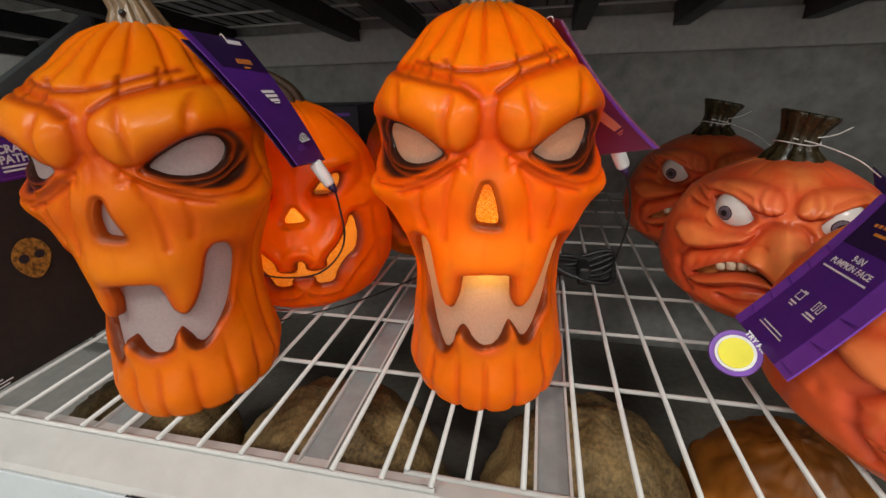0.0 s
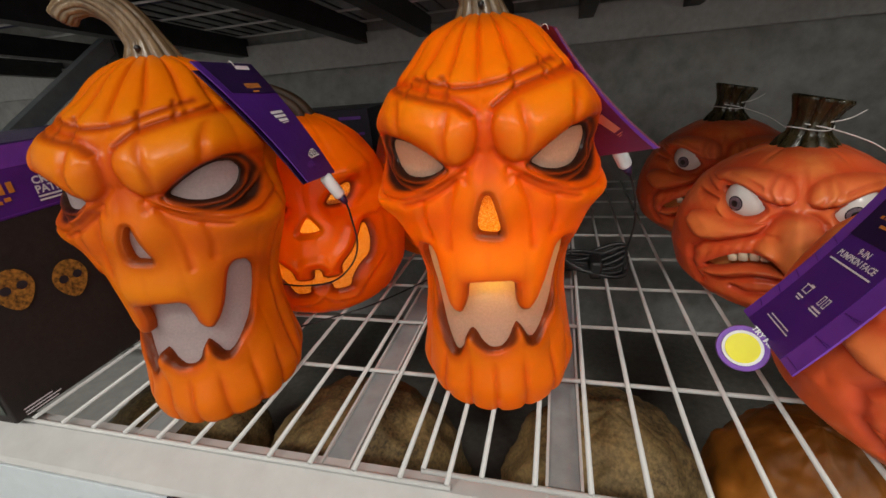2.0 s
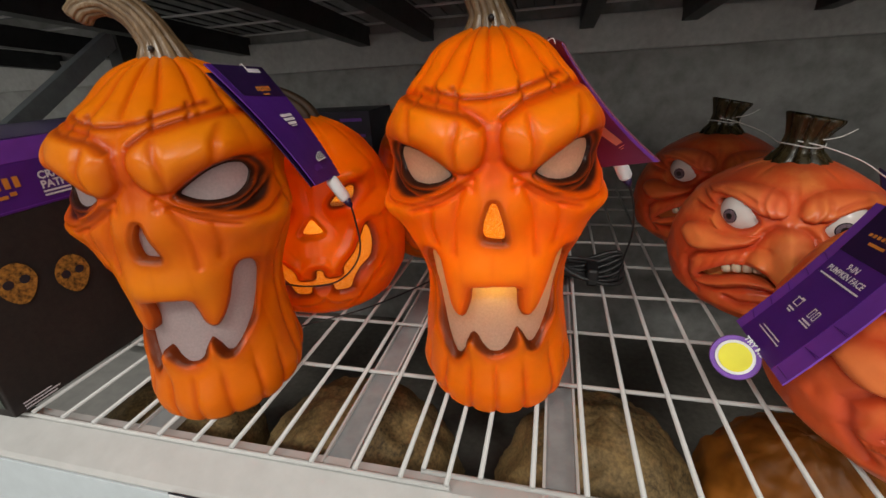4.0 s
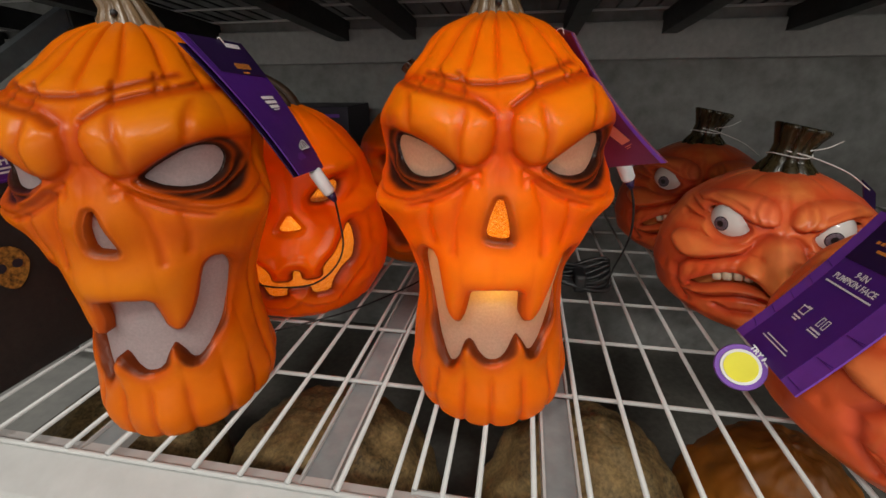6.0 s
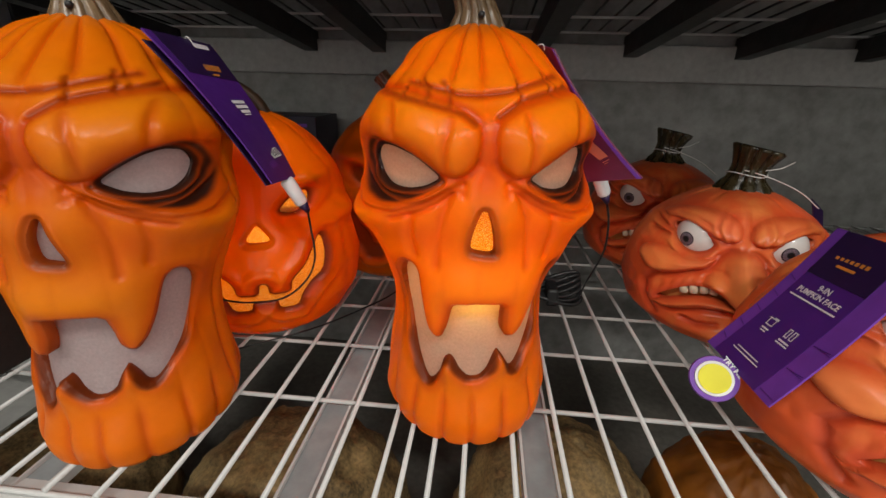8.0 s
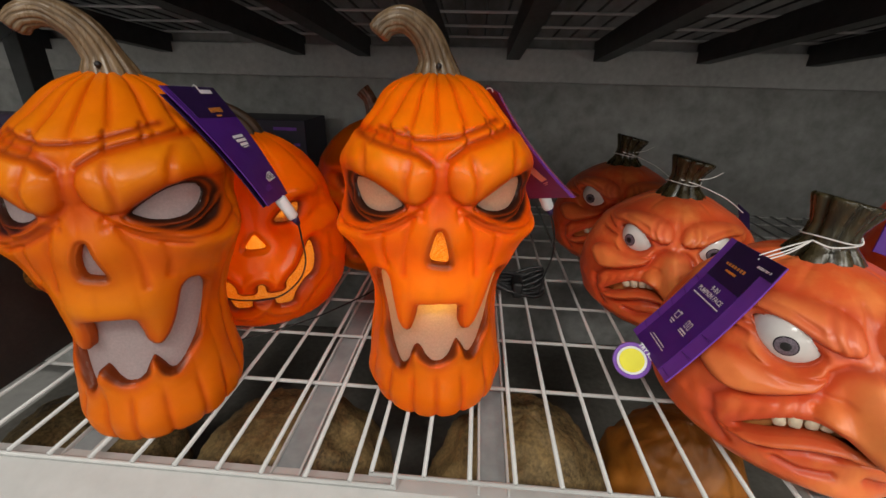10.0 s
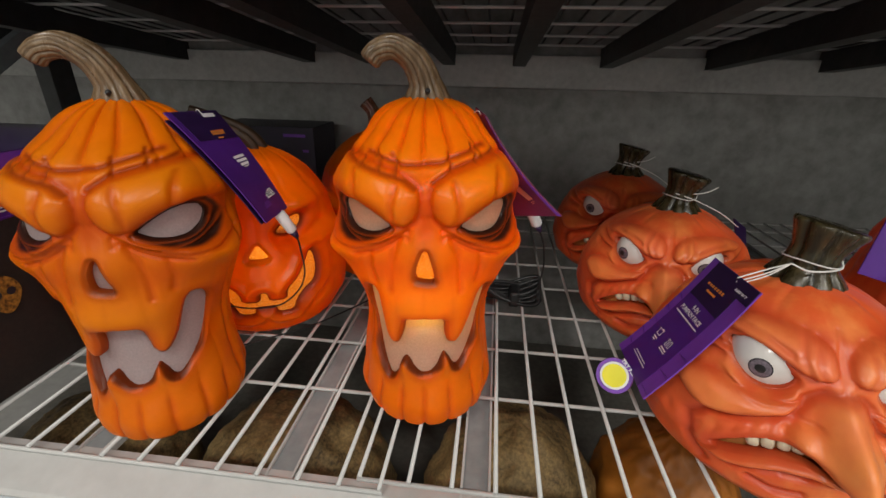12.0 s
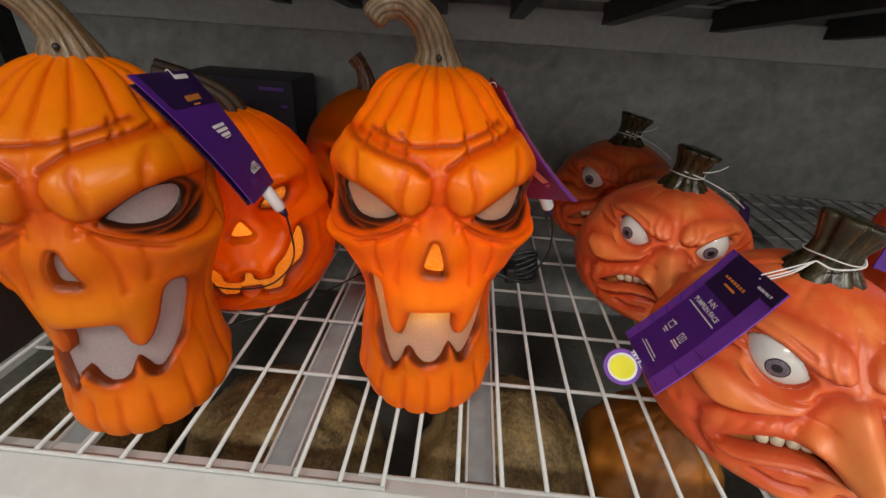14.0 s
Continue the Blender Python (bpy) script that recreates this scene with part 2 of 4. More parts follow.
def line_distance(x, z, pts):
    d = np.full(x.shape, 9.0)
    for (x0, z0), (x1, z1) in zip(pts[:-1], pts[1:]):
        dx, dz = x1 - x0, z1 - z0
        t = np.clip(((x - x0) * dx + (z - z0) * dz) / (dx * dx + dz * dz + 1e-12), 0, 1)
        d = np.minimum(d, np.hypot(x - x0 - t * dx, z - z0 - t * dz))
    return d


def rounded(poly, times=2):
    for _ in range(times):
        out = []
        for (x0, z0), (x1, z1) in zip(poly, poly[1:] + poly[:1]):
            out += [(0.8 * x0 + 0.2 * x1, 0.8 * z0 + 0.2 * z1), (0.2 * x0 + 0.8 * x1, 0.2 * z0 + 0.8 * z1)]
        poly = out
    return poly


def signed(x, z, poly):
    """Signed distance to a closed outline, negative inside."""
    d = line_distance(x, z, poly + poly[:1])
    inside = np.zeros(x.shape, bool)
    for (x0, z0), (x1, z1) in zip(poly, poly[1:] + poly[:1]):
        cross = (z0 > z) != (z1 > z)
        with np.errstate(divide="ignore", invalid="ignore"):
            xi = x0 + (z - z0) / (z1 - z0 + 1e-15) * (x1 - x0)
        inside ^= cross & (x < xi)
    return np.where(inside, -d, d)


def smooth_profile(knots, z):
    zk, rk = zip(*knots)
    fine = np.linspace(zk[0], zk[-1], 400)
    r = np.interp(fine, zk, rk)
    ker = np.hanning(31)
    ker /= ker.sum()
    r2 = np.convolve(np.pad(r, 15, mode="edge"), ker, mode="valid")
    edge = np.minimum(np.arange(400), np.arange(400)[::-1]) / 15
    r2 = np.where(edge < 1, r * (1 - edge) + r2 * edge, r2)
    return np.interp(z, fine, r2)


def sculpt(name, radius, height, relief, holes, paint, material, parent, label="", rim=0.009, cols=250, rows=230, liners=None, zmap=None, lean=None):
    """A hollow moulded shell. radius(th, z) is the plain form, relief(x, z, th) what stands proud of it, holes the
    outlines cut through its front, with a rim turned inwards; paint gives the airbrushed brown, darker creases and
    lighter bulges."""
    u = np.linspace(-1, 1, cols, endpoint=False)
    th1 = np.pi * (0.62 * u + 0.38 * u ** 3)
    w = np.linspace(0, 1, rows)
    z1 = height * (w if zmap is None else zmap(w))
    th, z = np.meshgrid(th1, z1)

    def form(th, z, inset=0.0, fine=True):
        r = radius(th, z) - inset
        x0 = r * np.sin(th)
        if fine:
            r = r + relief(x0, z, th)
        return r

    front = np.cos(th) > 0.05
    x = radius(th, z) * np.sin(th)
    sd = np.full(th.shape, 9.0)
    for poly in holes:
        sd = np.minimum(sd, np.where(front, signed(x, z, poly), 9.0))
    idx = np.arange(rows * cols).reshape(rows, cols)
    nxt = np.roll(idx, -1, axis=1)
    quads = np.stack([idx[:-1], nxt[:-1], nxt[1:], idx[1:]], axis=-1).reshape(-1, 4)
    flat = sd.ravel()
    keep = (flat[quads] >= 0).any(axis=1)
    quads_open = quads[keep]
    # vertices just inside an outline slide onto it
    move = np.zeros(rows * cols, bool)
    move[quads_open.ravel()] = True
    move &= flat < 0
    thf, zf = th.ravel().copy(), z.ravel().copy()
    e = 1e-4
    for _ in range(3):
        mi = np.where(move)[0]
        if not len(mi):
            break
        tm, zm = thf[mi], zf[mi]
        rr = radius(tm, zm)
        xm = rr * np.sin(tm)

        def dist(a, b):
            return np.min([signed(a, b, p) for p in holes], axis=0)

        d0 = dist(xm, zm)
        gx, gz = (dist(xm + e, zm) - d0) / e, (dist(xm, zm + e) - d0) / e
        n = np.hypot(gx, gz) + 1e-9
        thf[mi] += (-d0 * gx / n) / np.maximum(rr * np.cos(tm), 0.02)
        zf[mi] += -d0 * gz / n
    r = form(thf, zf)
    verts = np.stack([r * np.sin(thf), -r * np.cos(thf), zf], axis=1)
    xf = radius(thf, zf) * np.sin(thf)
    if lean is not None:
        lean(verts, xf, zf, thf)
    attrs = paint(xf, zf, thf)
    faces = [tuple(q) for q in quads_open]
    faces.append(tuple(idx[0][::-1]))
    faces.append(tuple(idx[-1]))
    # the rims of the openings
    if holes:
        seen = {}
        for q in quads_open:
            for a, b in zip(q, np.roll(q, -1)):
                seen.setdefault((min(a, b), max(a, b)), []).append((a, b))
        edges = [v[0] for k, v in seen.items() if len(v) == 1 and move[v[0][0]] | (flat[v[0][0]] < 0.003) and 0 < v[0][0] // cols < rows - 1 and v[0][1] // cols > 0]
        inner, extra = {}, []
        base = len(verts)
        for a, b in edges:
            for k in (a, b):
                if k not in inner:
                    inner[k] = base + len(extra)
                    p = verts[k]
                    d = np.array([p[0] * 0.55, p[1], 0.0])
                    d /= np.linalg.norm(d) + 1e-9
                    extra.append((p - d * rim, k))
            faces.append((b, a, inner[a], inner[b]))
        if extra:
            verts = np.vstack([verts, np.array([p for p, _ in extra])])
            ks = [k for _, k in extra]
            attrs = {key: np.concatenate([v, v[ks]]) for key, v in attrs.items()}
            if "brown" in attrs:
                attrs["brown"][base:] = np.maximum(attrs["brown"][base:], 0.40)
    ob = mesh_object(name, verts, faces, material, parent, label, attrs=attrs)
    # liners behind the openings
    if liners:
        for poly, lname, lmat, inset in liners:
            s1 = np.where(front, signed(x, z, poly), 9.0).ravel()
            kq = quads[(s1[quads] < 0.006).all(axis=1)]
            used, inv = np.unique(kq, return_inverse=True)
            thu, zu = th.ravel()[used], z.ravel()[used]
            ru = form(thu, zu, inset, fine=False)
            v = np.stack([ru * np.sin(thu), -ru * np.cos(thu), zu], axis=1)
            mesh_object(lname, v, inv.reshape(-1, 4), lmat, parent)
    return ob


def mirrored(poly):
    return [(-x, z) for x, z in poly][::-1]


# The skull-faced pumpkin lantern
SK_H = 0.343
SK_WIDE = [(0, 0.067), (0.006, 0.0725), (0.025, 0.0765), (0.05, 0.073), (0.09, 0.0685), (0.12, 0.069), (0.15, 0.076), (0.18, 0.088), (0.205, 0.0955),
           (0.222, 0.093), (0.236, 0.0905), (0.250, 0.093), (0.264, 0.095), (0.276, 0.088), (0.288, 0.0745), (0.300, 0.0655), (0.320, 0.056), (0.334, 0.043), (0.343, 0.018)]
SK_DEEP = [(0, 0.076), (0.006, 0.081), (0.025, 0.084), (0.05, 0.077), (0.09, 0.071), (0.12, 0.072), (0.15, 0.074), (0.18, 0.078), (0.205, 0.081),
           (0.225, 0.080), (0.24, 0.080), (0.262, 0.083), (0.276, 0.078), (0.290, 0.066), (0.305, 0.060), (0.320, 0.051), (0.334, 0.036), (0.343, 0.018)]
SK_EYE = rounded([(0.033, 0.2360), (0.041, 0.2425), (0.056, 0.2510), (0.070, 0.2565), (0.079, 0.2545), (0.082, 0.246), (0.078, 0.234), (0.070, 0.2265), (0.058, 0.2255), (0.045, 0.2285), (0.037, 0.2330)])
SK_SOCKET = rounded([(0.026, 0.2345), (0.045, 0.2485), (0.060, 0.2575), (0.075, 0.2625), (0.086, 0.2585), (0.090, 0.240), (0.087, 0.219), (0.075, 0.2130), (0.060, 0.2155), (0.045, 0.2225), (0.034, 0.2295)])
SK_BROW = rounded([(0.0045, 0.262), (0.0065, 0.274), (0.020, 0.2835), (0.037, 0.2895), (0.056, 0.2945), (0.076, 0.293), (0.094, 0.284), (0.102, 0.262), (0.093, 0.2585),
                   (0.079, 0.2600), (0.058, 0.2550), (0.040, 0.2455), (0.030, 0.2385), (0.018, 0.2375), (0.008, 0.2450)])
SK_NOSE = rounded([(-0.0025, 0.215), (0.002, 0.215), (0.0060, 0.200), (0.0092, 0.1815), (0.000, 0.1825), (-0.0075, 0.1835), (-0.0095, 0.188), (-0.0080, 0.199), (-0.005, 0.209)])
# the mouth: two upper fangs round a square gap, two lower teeth, horns rising to the cheeks
SK_UPPER = [(-0.060, 0.163), (-0.058, 0.167), (-0.052, 0.166), (-0.0475, 0.160), (-0.0455, 0.149), (-0.0426, 0.128), (-0.039, 0.112), (-0.035, 0.1050), (-0.031, 0.1025), (-0.027, 0.1056),
            (-0.0233, 0.1167), (-0.0198, 0.134), (-0.0175, 0.1395), (0, 0.1415), (0.0175, 0.1395), (0.0195, 0.124), (0.0206, 0.111), (0.0243, 0.1050), (0.030, 0.1040), (0.0365, 0.113), (0.043, 0.127), (0.049, 0.147), (0.054, 0.159), (0.060, 0.1645), (0.067, 0.162)]
SK_LOWER = [(0.0690, 0.150), (0.064, 0.1255), (0.0565, 0.100), (0.0465, 0.0805), (0.037, 0.0700), (0.0315, 0.0715), (0.0262, 0.0815), (0.0205, 0.0895), (0.0176, 0.086), (0.012, 0.0727), (0.0046, 0.0662),
            (-0.0055, 0.0655), (-0.0132, 0.0721), (-0.0178, 0.0808), (-0.022, 0.0838), (-0.0265, 0.080), (-0.0297, 0.068), (-0.0357, 0.059), (-0.040, 0.0570), (-0.045, 0.064), (-0.051, 0.0806), (-0.0564, 0.107), (-0.061, 0.130), (-0.0625, 0.153)]
SK_MOUTH = rounded(SK_UPPER + SK_LOWER, 1)
SK_HOLES = [SK_EYE, mirrored(SK_EYE), SK_NOSE, SK_MOUTH]


def skull_radius(th, z):
    a, b = smooth_profile(SK_WIDE, z), smooth_profile(SK_DEEP, z)
    return 1 / np.sqrt((np.sin(th) / a) ** 2 + (np.cos(th) / b) ** 2)


# the lines of the face: a wrinkle right across the forehead, a second one on each side of it, short ones across both
SK_SCARS = [[(-0.046, 0.2985), (-0.031, 0.2945), (-0.0187, 0.2905), (-0.0046, 0.2900), (0.0114, 0.2924), (0.0234, 0.2968), (0.047, 0.3045)],
            [(-0.066, 0.2925), (-0.042, 0.2870), (-0.029, 0.2830), (-0.0163, 0.2790), (-0.0085, 0.2730)], [(0.0065, 0.2770), (0.0195, 0.2870), (0.036, 0.2925), (0.056, 0.2985)]]
SK_TICKS = [[(-0.026, 0.2985), (-0.0235, 0.2925), (-0.024, 0.2825)], [(-0.038, 0.3005), (-0.0355, 0.2930), (-0.0365, 0.2855)], [(-0.049, 0.2945), (-0.050, 0.2875)], [(0.0180, 0.3000), (0.0215, 0.2860)], [(0.0370, 0.3055), (0.0405, 0.2920)]]
SK_LOBES = [[(0.0275, 0.2400), (0.0270, 0.2600), (0.0220, 0.2800)], [(0.0605, 0.2580), (0.0600, 0.2680), (0.0550, 0.2870)]]
SK_BAGS = [[(0.016, 0.233), (0.029, 0.226), (0.042, 0.2170), (0.065, 0.2080), (0.084, 0.2080), (0.094, 0.2200)], [(0.020, 0.228), (0.032, 0.2190), (0.046, 0.2110), (0.066, 0.2030)]]
SK_FOLDS = [[(0.0245, 0.224), (0.031, 0.2090), (0.0335, 0.190), (0.032, 0.170)], [(0.052, 0.206), (0.053, 0.190), (0.049, 0.176)], [(0.006, 0.246), (0.015, 0.235), (0.0160, 0.226)]]


def near(x, z, lines, width):
    return np.max([np.exp(-(line_distance(x, z, c) / width) ** 2) for c in lines], axis=0)


def skull_ribs(th, z):
    g = np.abs(np.angle(np.exp(1j * th * 17 + 1j * (0.5 * np.sin(3 * th + 4 * z) + 0.35 * np.sin(5 * th + 1))))) / 17
    return np.exp(-(g * 0.075 / 0.0030) ** 2), g * 17 / np.pi


def skull_relief(x, z, th):
    front = sstep((np.cos(th) + 0.15) / 0.5)
    ax = np.abs(x)
    # a fat brow cushion a side, hanging over the eye
    brow = puff(ax, z, SK_BROW, 0.022)
    h = 0.0095 * brow * (1 - 0.75 * sstep((ax - 0.062) / 0.032))
    # the forehead swells to meet the brows, so that they part from it only along the wrinkles
    h += 0.0075 * np.exp(-np.abs((z - 0.292) / 0.015) ** 2.5) * sstep((ax - 0.004) / 0.02 + 0.3) * sstep((0.085 - ax) / 0.035)
    h -= 0.0022 * near(ax, z, SK_LOBES, 0.0030) * brow
    h += 0.0030 * bump2(ax, z, 0.0, 0.300, 0.05, 0.012)
    dl = near(x, z, SK_SCARS, 0.0022)
    h += 0.0010 * near(x, z, SK_SCARS, 0.006) - 0.0027 * dl - 0.0022 * near(x, z, SK_TICKS, 0.0017)
    h -= 0.0022 * near(ax, z, SK_BAGS, 0.0022) + 0.0022 * near(ax, z, SK_FOLDS, 0.0036)
    # the socket, with folded lids under the opening
    d, ds = signed(ax, z, SK_EYE), signed(ax, z, SK_SOCKET)
    h -= 0.0050 * sstep(-ds / 0.006 + 0.3)
    below = sstep((0.240 - z) / 0.010)
    h += 0.0040 * np.exp(-((d - 0.0030) / 0.0018) ** 2) * below + 0.0028 * np.exp(-((d - 0.0078) / 0.0016) ** 2) * below
    h += 0.0026 * np.exp(-((ds - 0.0045) / 0.0030) ** 2) * below
    h += 0.0090 * bump2(ax, z, 0.086, 0.200, 0.020, 0.014)
    h += 0.0090 * bump2(ax, z, 0.0, 0.200, 0.019, 0.024)
    h -= 0.0040 * sstep(1 - signed(x, z, SK_NOSE) / 0.0045)
    # upper jaw bulging over the gap, down to the fangs
    h += 0.0130 * bump2(ax, z, 0.0, 0.152, 0.040, 0.024) + 0.0055 * bump2(ax, z, 0.029, 0.118, 0.010, 0.020)
    dm = signed(x, z, SK_MOUTH)
    h -= 0.0030 * sstep(1 - dm / 0.0032)
    low = sstep((0.11 - z) / 0.03)
    h += 0.0010 * np.exp(-((dm - 0.008) / 0.006) ** 2) * low
    h += 0.0040 * bump2(x, z, 0.0215, 0.080, 0.006, 0.010) + 0.0040 * bump2(x, z, -0.0225, 0.075, 0.006, 0.010)
    h -= 0.0060 * bump2(ax, z, 0.068, 0.125, 0.009, 0.035)
    h *= front
    groove, across = skull_ribs(th, z)
    weight = sstep((z - 0.288) / 0.022) + 0.42 * sstep((0.062 - z) / 0.02) + (1 - front) * 0.8 + 0.12 * front
    weight = np.minimum(weight, 1.0) * (1 - 0.5 * sstep((z - 0.33) / 0.012))
    h += (0.0030 * (1 - (1 - across) ** 2) - 0.0022 * groove) * weight - 0.0012 * weight
    h += 0.0012 * np.sin(th * 9 + 1) * np.sin(z * 70)
    # the foot ends in uneven scallops
    h -= 0.0012 * groove * sstep((0.012 - z) / 0.012)
    return h


def skull_lean(verts, x, z, th):
    verts[:, 1] += 0.022 * sstep((z - 0.262) / 0.08)


def skull_paint(x, z, th):
    front = sstep((np.cos(th) + 0.05) / 0.3)
    ax = np.abs(x)
    d, ds = signed(ax, z, SK_EYE), signed(ax, z, SK_SOCKET)
    brown = sstep(-ds / 0.0030 + 0.45) * (1 - 0.45 * np.exp(-((d - 0.0035) / 0.0011) ** 2) - 0.40 * np.exp(-((d - 0.0080) / 0.0010) ** 2))
    brown = np.maximum(brown, 0.10 * sstep(1 - ds / 0.012))
    dn = signed(x, z, SK_NOSE)
    brown = np.maximum(brown, 0.75 * sstep(1 - dn / 0.0055) * (0.45 + 0.55 * sstep((0.192 - z) / 0.012)))
    dm = signed(x, z, SK_MOUTH)
    low = sstep((0.125 - z) / 0.05)
    stain = 0.5 + 0.5 * np.sin(x * 110 + z * 70) * np.sin(z * 130 - x * 60)
    brown = np.maximum(brown, sstep((0.0018 + 0.0042 * low * stain - dm) / 0.0030) * (0.40 + 0.40 * low))
    brown = np.maximum(brown, 0.55 * bump2(x, z, -0.044, 0.066, 0.007, 0.018) * sstep(1 - dm / 0.010))
    brown = np.maximum(brown, np.maximum(0.42 * near(x, z, SK_SCARS, 0.0016), 0.38 * near(x, z, SK_TICKS, 0.0014)))
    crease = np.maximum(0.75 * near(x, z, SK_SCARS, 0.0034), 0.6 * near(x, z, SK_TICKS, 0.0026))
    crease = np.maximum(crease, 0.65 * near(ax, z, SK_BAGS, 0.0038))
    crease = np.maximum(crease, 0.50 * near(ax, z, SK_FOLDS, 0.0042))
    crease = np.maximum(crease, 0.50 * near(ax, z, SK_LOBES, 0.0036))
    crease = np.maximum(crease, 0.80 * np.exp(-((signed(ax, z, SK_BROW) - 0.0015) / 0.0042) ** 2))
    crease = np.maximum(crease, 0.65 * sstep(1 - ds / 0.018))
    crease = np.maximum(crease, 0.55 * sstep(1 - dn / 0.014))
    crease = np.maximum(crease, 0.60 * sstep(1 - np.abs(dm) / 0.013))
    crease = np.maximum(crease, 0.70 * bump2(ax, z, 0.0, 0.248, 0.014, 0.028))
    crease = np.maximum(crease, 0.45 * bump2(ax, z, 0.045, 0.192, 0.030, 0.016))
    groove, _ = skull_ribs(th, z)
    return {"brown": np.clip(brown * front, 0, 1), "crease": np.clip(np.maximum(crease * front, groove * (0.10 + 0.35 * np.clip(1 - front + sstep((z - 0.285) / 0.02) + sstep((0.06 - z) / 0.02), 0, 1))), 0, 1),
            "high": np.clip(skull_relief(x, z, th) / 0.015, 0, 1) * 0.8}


class Tag:
    """A folded card tag hung from a thing: a bent strip of real thickness between four corners
    (top left, top right, foot right, foot left), with printed panels and words on its face."""

    def __init__(self, corners, sag, label, body, group="hang tags"):
        self.c = [Vector(c) for c in corners]
        self.sag = sag
        tl, tr, br, bl = self.c
        self.n = (bl - tl).cross(tr - tl).normalized()
        self.ob = thing("hang_tag", Matrix.Identity(4), label, "hang tag", group)
        self.panel("card", 0, 1, 0, 1, body, 0.0, 0.0014)

    def at(self, u, s, lift=0.0):
        tl, tr, br, bl = self.c
        return tl.lerp(tr, u).lerp(bl.lerp(br, u), s) + self.n * (self.sag * 4 * s * (1 - s) + lift)

    def panel(self, name, u0, u1, s0, s1, mat, lift, depth=0.0003, label="", skew=0.0):
        n, w = 12, 4
        v, f = [], []
        for i in range(n + 1):
            for k in range(w + 1):
                uu = u0 + (u1 - u0) * k / w
                p = self.at(uu, s0 + (s1 - s0) * i / n + skew * uu, lift)
                v += [p, p - self.n * depth]
        st = 2 * (w + 1)
        for i in range(n):
            for k in range(w):
                a = i * st + 2 * k
                f += [(a, a + st, a + st + 2, a + 2), (a + 1, a + 3, a + 3 + st, a + 1 + st)]
            a, b = i * st, i * st + 2 * w
            f += [(a, a + 1, a + 1 + st, a + st), (b, b + st, b + st + 1, b + 1)]
        f += [tuple(range(0, st, 2)) + tuple(range(st - 1, 0, -2)), tuple(n * st + k for k in range(1, st, 2)) + tuple(n * st + k for k in range(st - 2, -1, -2))]
        return mesh_object(name, v, f, mat, self.ob, label, smooth=False)

    def spot(self, u, s, lift=0.0009):
        """A frame on the card's face: x across it, y towards its head."""
        x = (self.at(u + 0.05, s) - self.at(u - 0.05, s)).normalized()
        z = self.n
        y = z.cross(x).normalized()
        m = Matrix((x, y, z)).transposed().to_4x4()
        m.translation = self.at(u, s, lift)
        return m

    def words(self, body, size, u, s, mat=None, bold=0.0):
        lettering("lettering", body, size, self.spot(u, s), mat or PRINT_WHITE, self.ob, bold, "CENTER")

    def rows(self, rects, u, s, mat, turn=0.0):
        bars("print", rects, self.spot(u, s) @ pose(0, 0, 0, 0, 0, turn), mat, self.ob)


def skull_lantern(m, label, liner, nose_liner):
    ob = thing("skull_pumpkin_lantern", m, label, "halloween lantern", "skull pumpkin lanterns")
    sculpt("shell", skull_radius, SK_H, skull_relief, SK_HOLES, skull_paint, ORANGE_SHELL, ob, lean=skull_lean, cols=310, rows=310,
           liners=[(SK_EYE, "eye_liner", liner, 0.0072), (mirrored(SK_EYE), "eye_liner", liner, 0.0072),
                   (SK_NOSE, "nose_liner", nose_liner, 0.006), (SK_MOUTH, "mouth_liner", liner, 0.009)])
    knots = [(0.0, 0.026, 0.326), (0.0, 0.024, 0.343), (-0.003, 0.022, 0.360), (-0.013, 0.018, 0.378), (-0.030, 0.013, 0.388), (-0.046, 0.009, 0.384), (-0.055, 0.007, 0.374)]
    pts = curve_points(knots, 40)
    rad = np.interp(np.linspace(0, 1, 40), [0, 0.12, 0.3, 0.6, 0.9, 0.97, 1.0], [0.034, 0.0255, 0.0165, 0.0125, 0.0105, 0.0110, 0.0075])
    v, f, c = tube(pts, list(rad), 96, 13, 0.13)
    stem = mesh_object("stem", v, f, STEM, ob, "ridged brown stem", attrs={"crease": np.array(c)})
    # no hole is cut: a black bead stands in for the dark inside it
    bm = bmesh.new()
    bmesh.ops.create_uvsphere(bm, u_segments=14, v_segments=8, radius=0.0027)
    hole = part("hanging_hole_dark", bm, BLACK, stem, smooth=True)
    hole.matrix_local = pose(0.001, 0.0035, 0.349)
    return ob


# ---- the setting ----
# shelf bay: a wire deck on channels behind a white front lip, with a grey panel behind and another deck above
X0, X1, Y0, Y1 = -1.02, 1.49, 0.412, 1.30


def build_room():
    floor = part("floor", box_bm(-6, 6, -16, 4, -0.1, 0), FLOOR)
    tagged(floor, "grey polished concrete shop floor", "floor", kind="structure")
    ceil = part("ceiling", box_bm(-6, 6, -16, 4, 4.8, 4.9), CEILING)
    tagged(ceil, "plain white shop ceiling", "ceiling", kind="structure")
    for nm, b in (("wall_south", (-6, 6, -16.1, -16, 0, 4.8)), ("wall_north", (-6, 6, 4, 4.1, 0, 4.8)), ("wall_west", (-6.1, -6, -16, 4, 0, 4.8)), ("wall_east", (6, 6.1, -16, 4, 0, 4.8))):
        tagged(part(nm, box_bm(*b), CEILING), "plain pale shop wall", "wall", kind="structure")


build_room()
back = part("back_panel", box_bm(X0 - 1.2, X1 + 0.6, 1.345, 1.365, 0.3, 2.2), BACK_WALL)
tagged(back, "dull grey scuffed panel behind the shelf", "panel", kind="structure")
ledge = part("ledge", box_bm(X0 - 1.2, X1 + 0.6, 1.325, 1.344, 1.322, 1.40, 0.003), LEDGE)
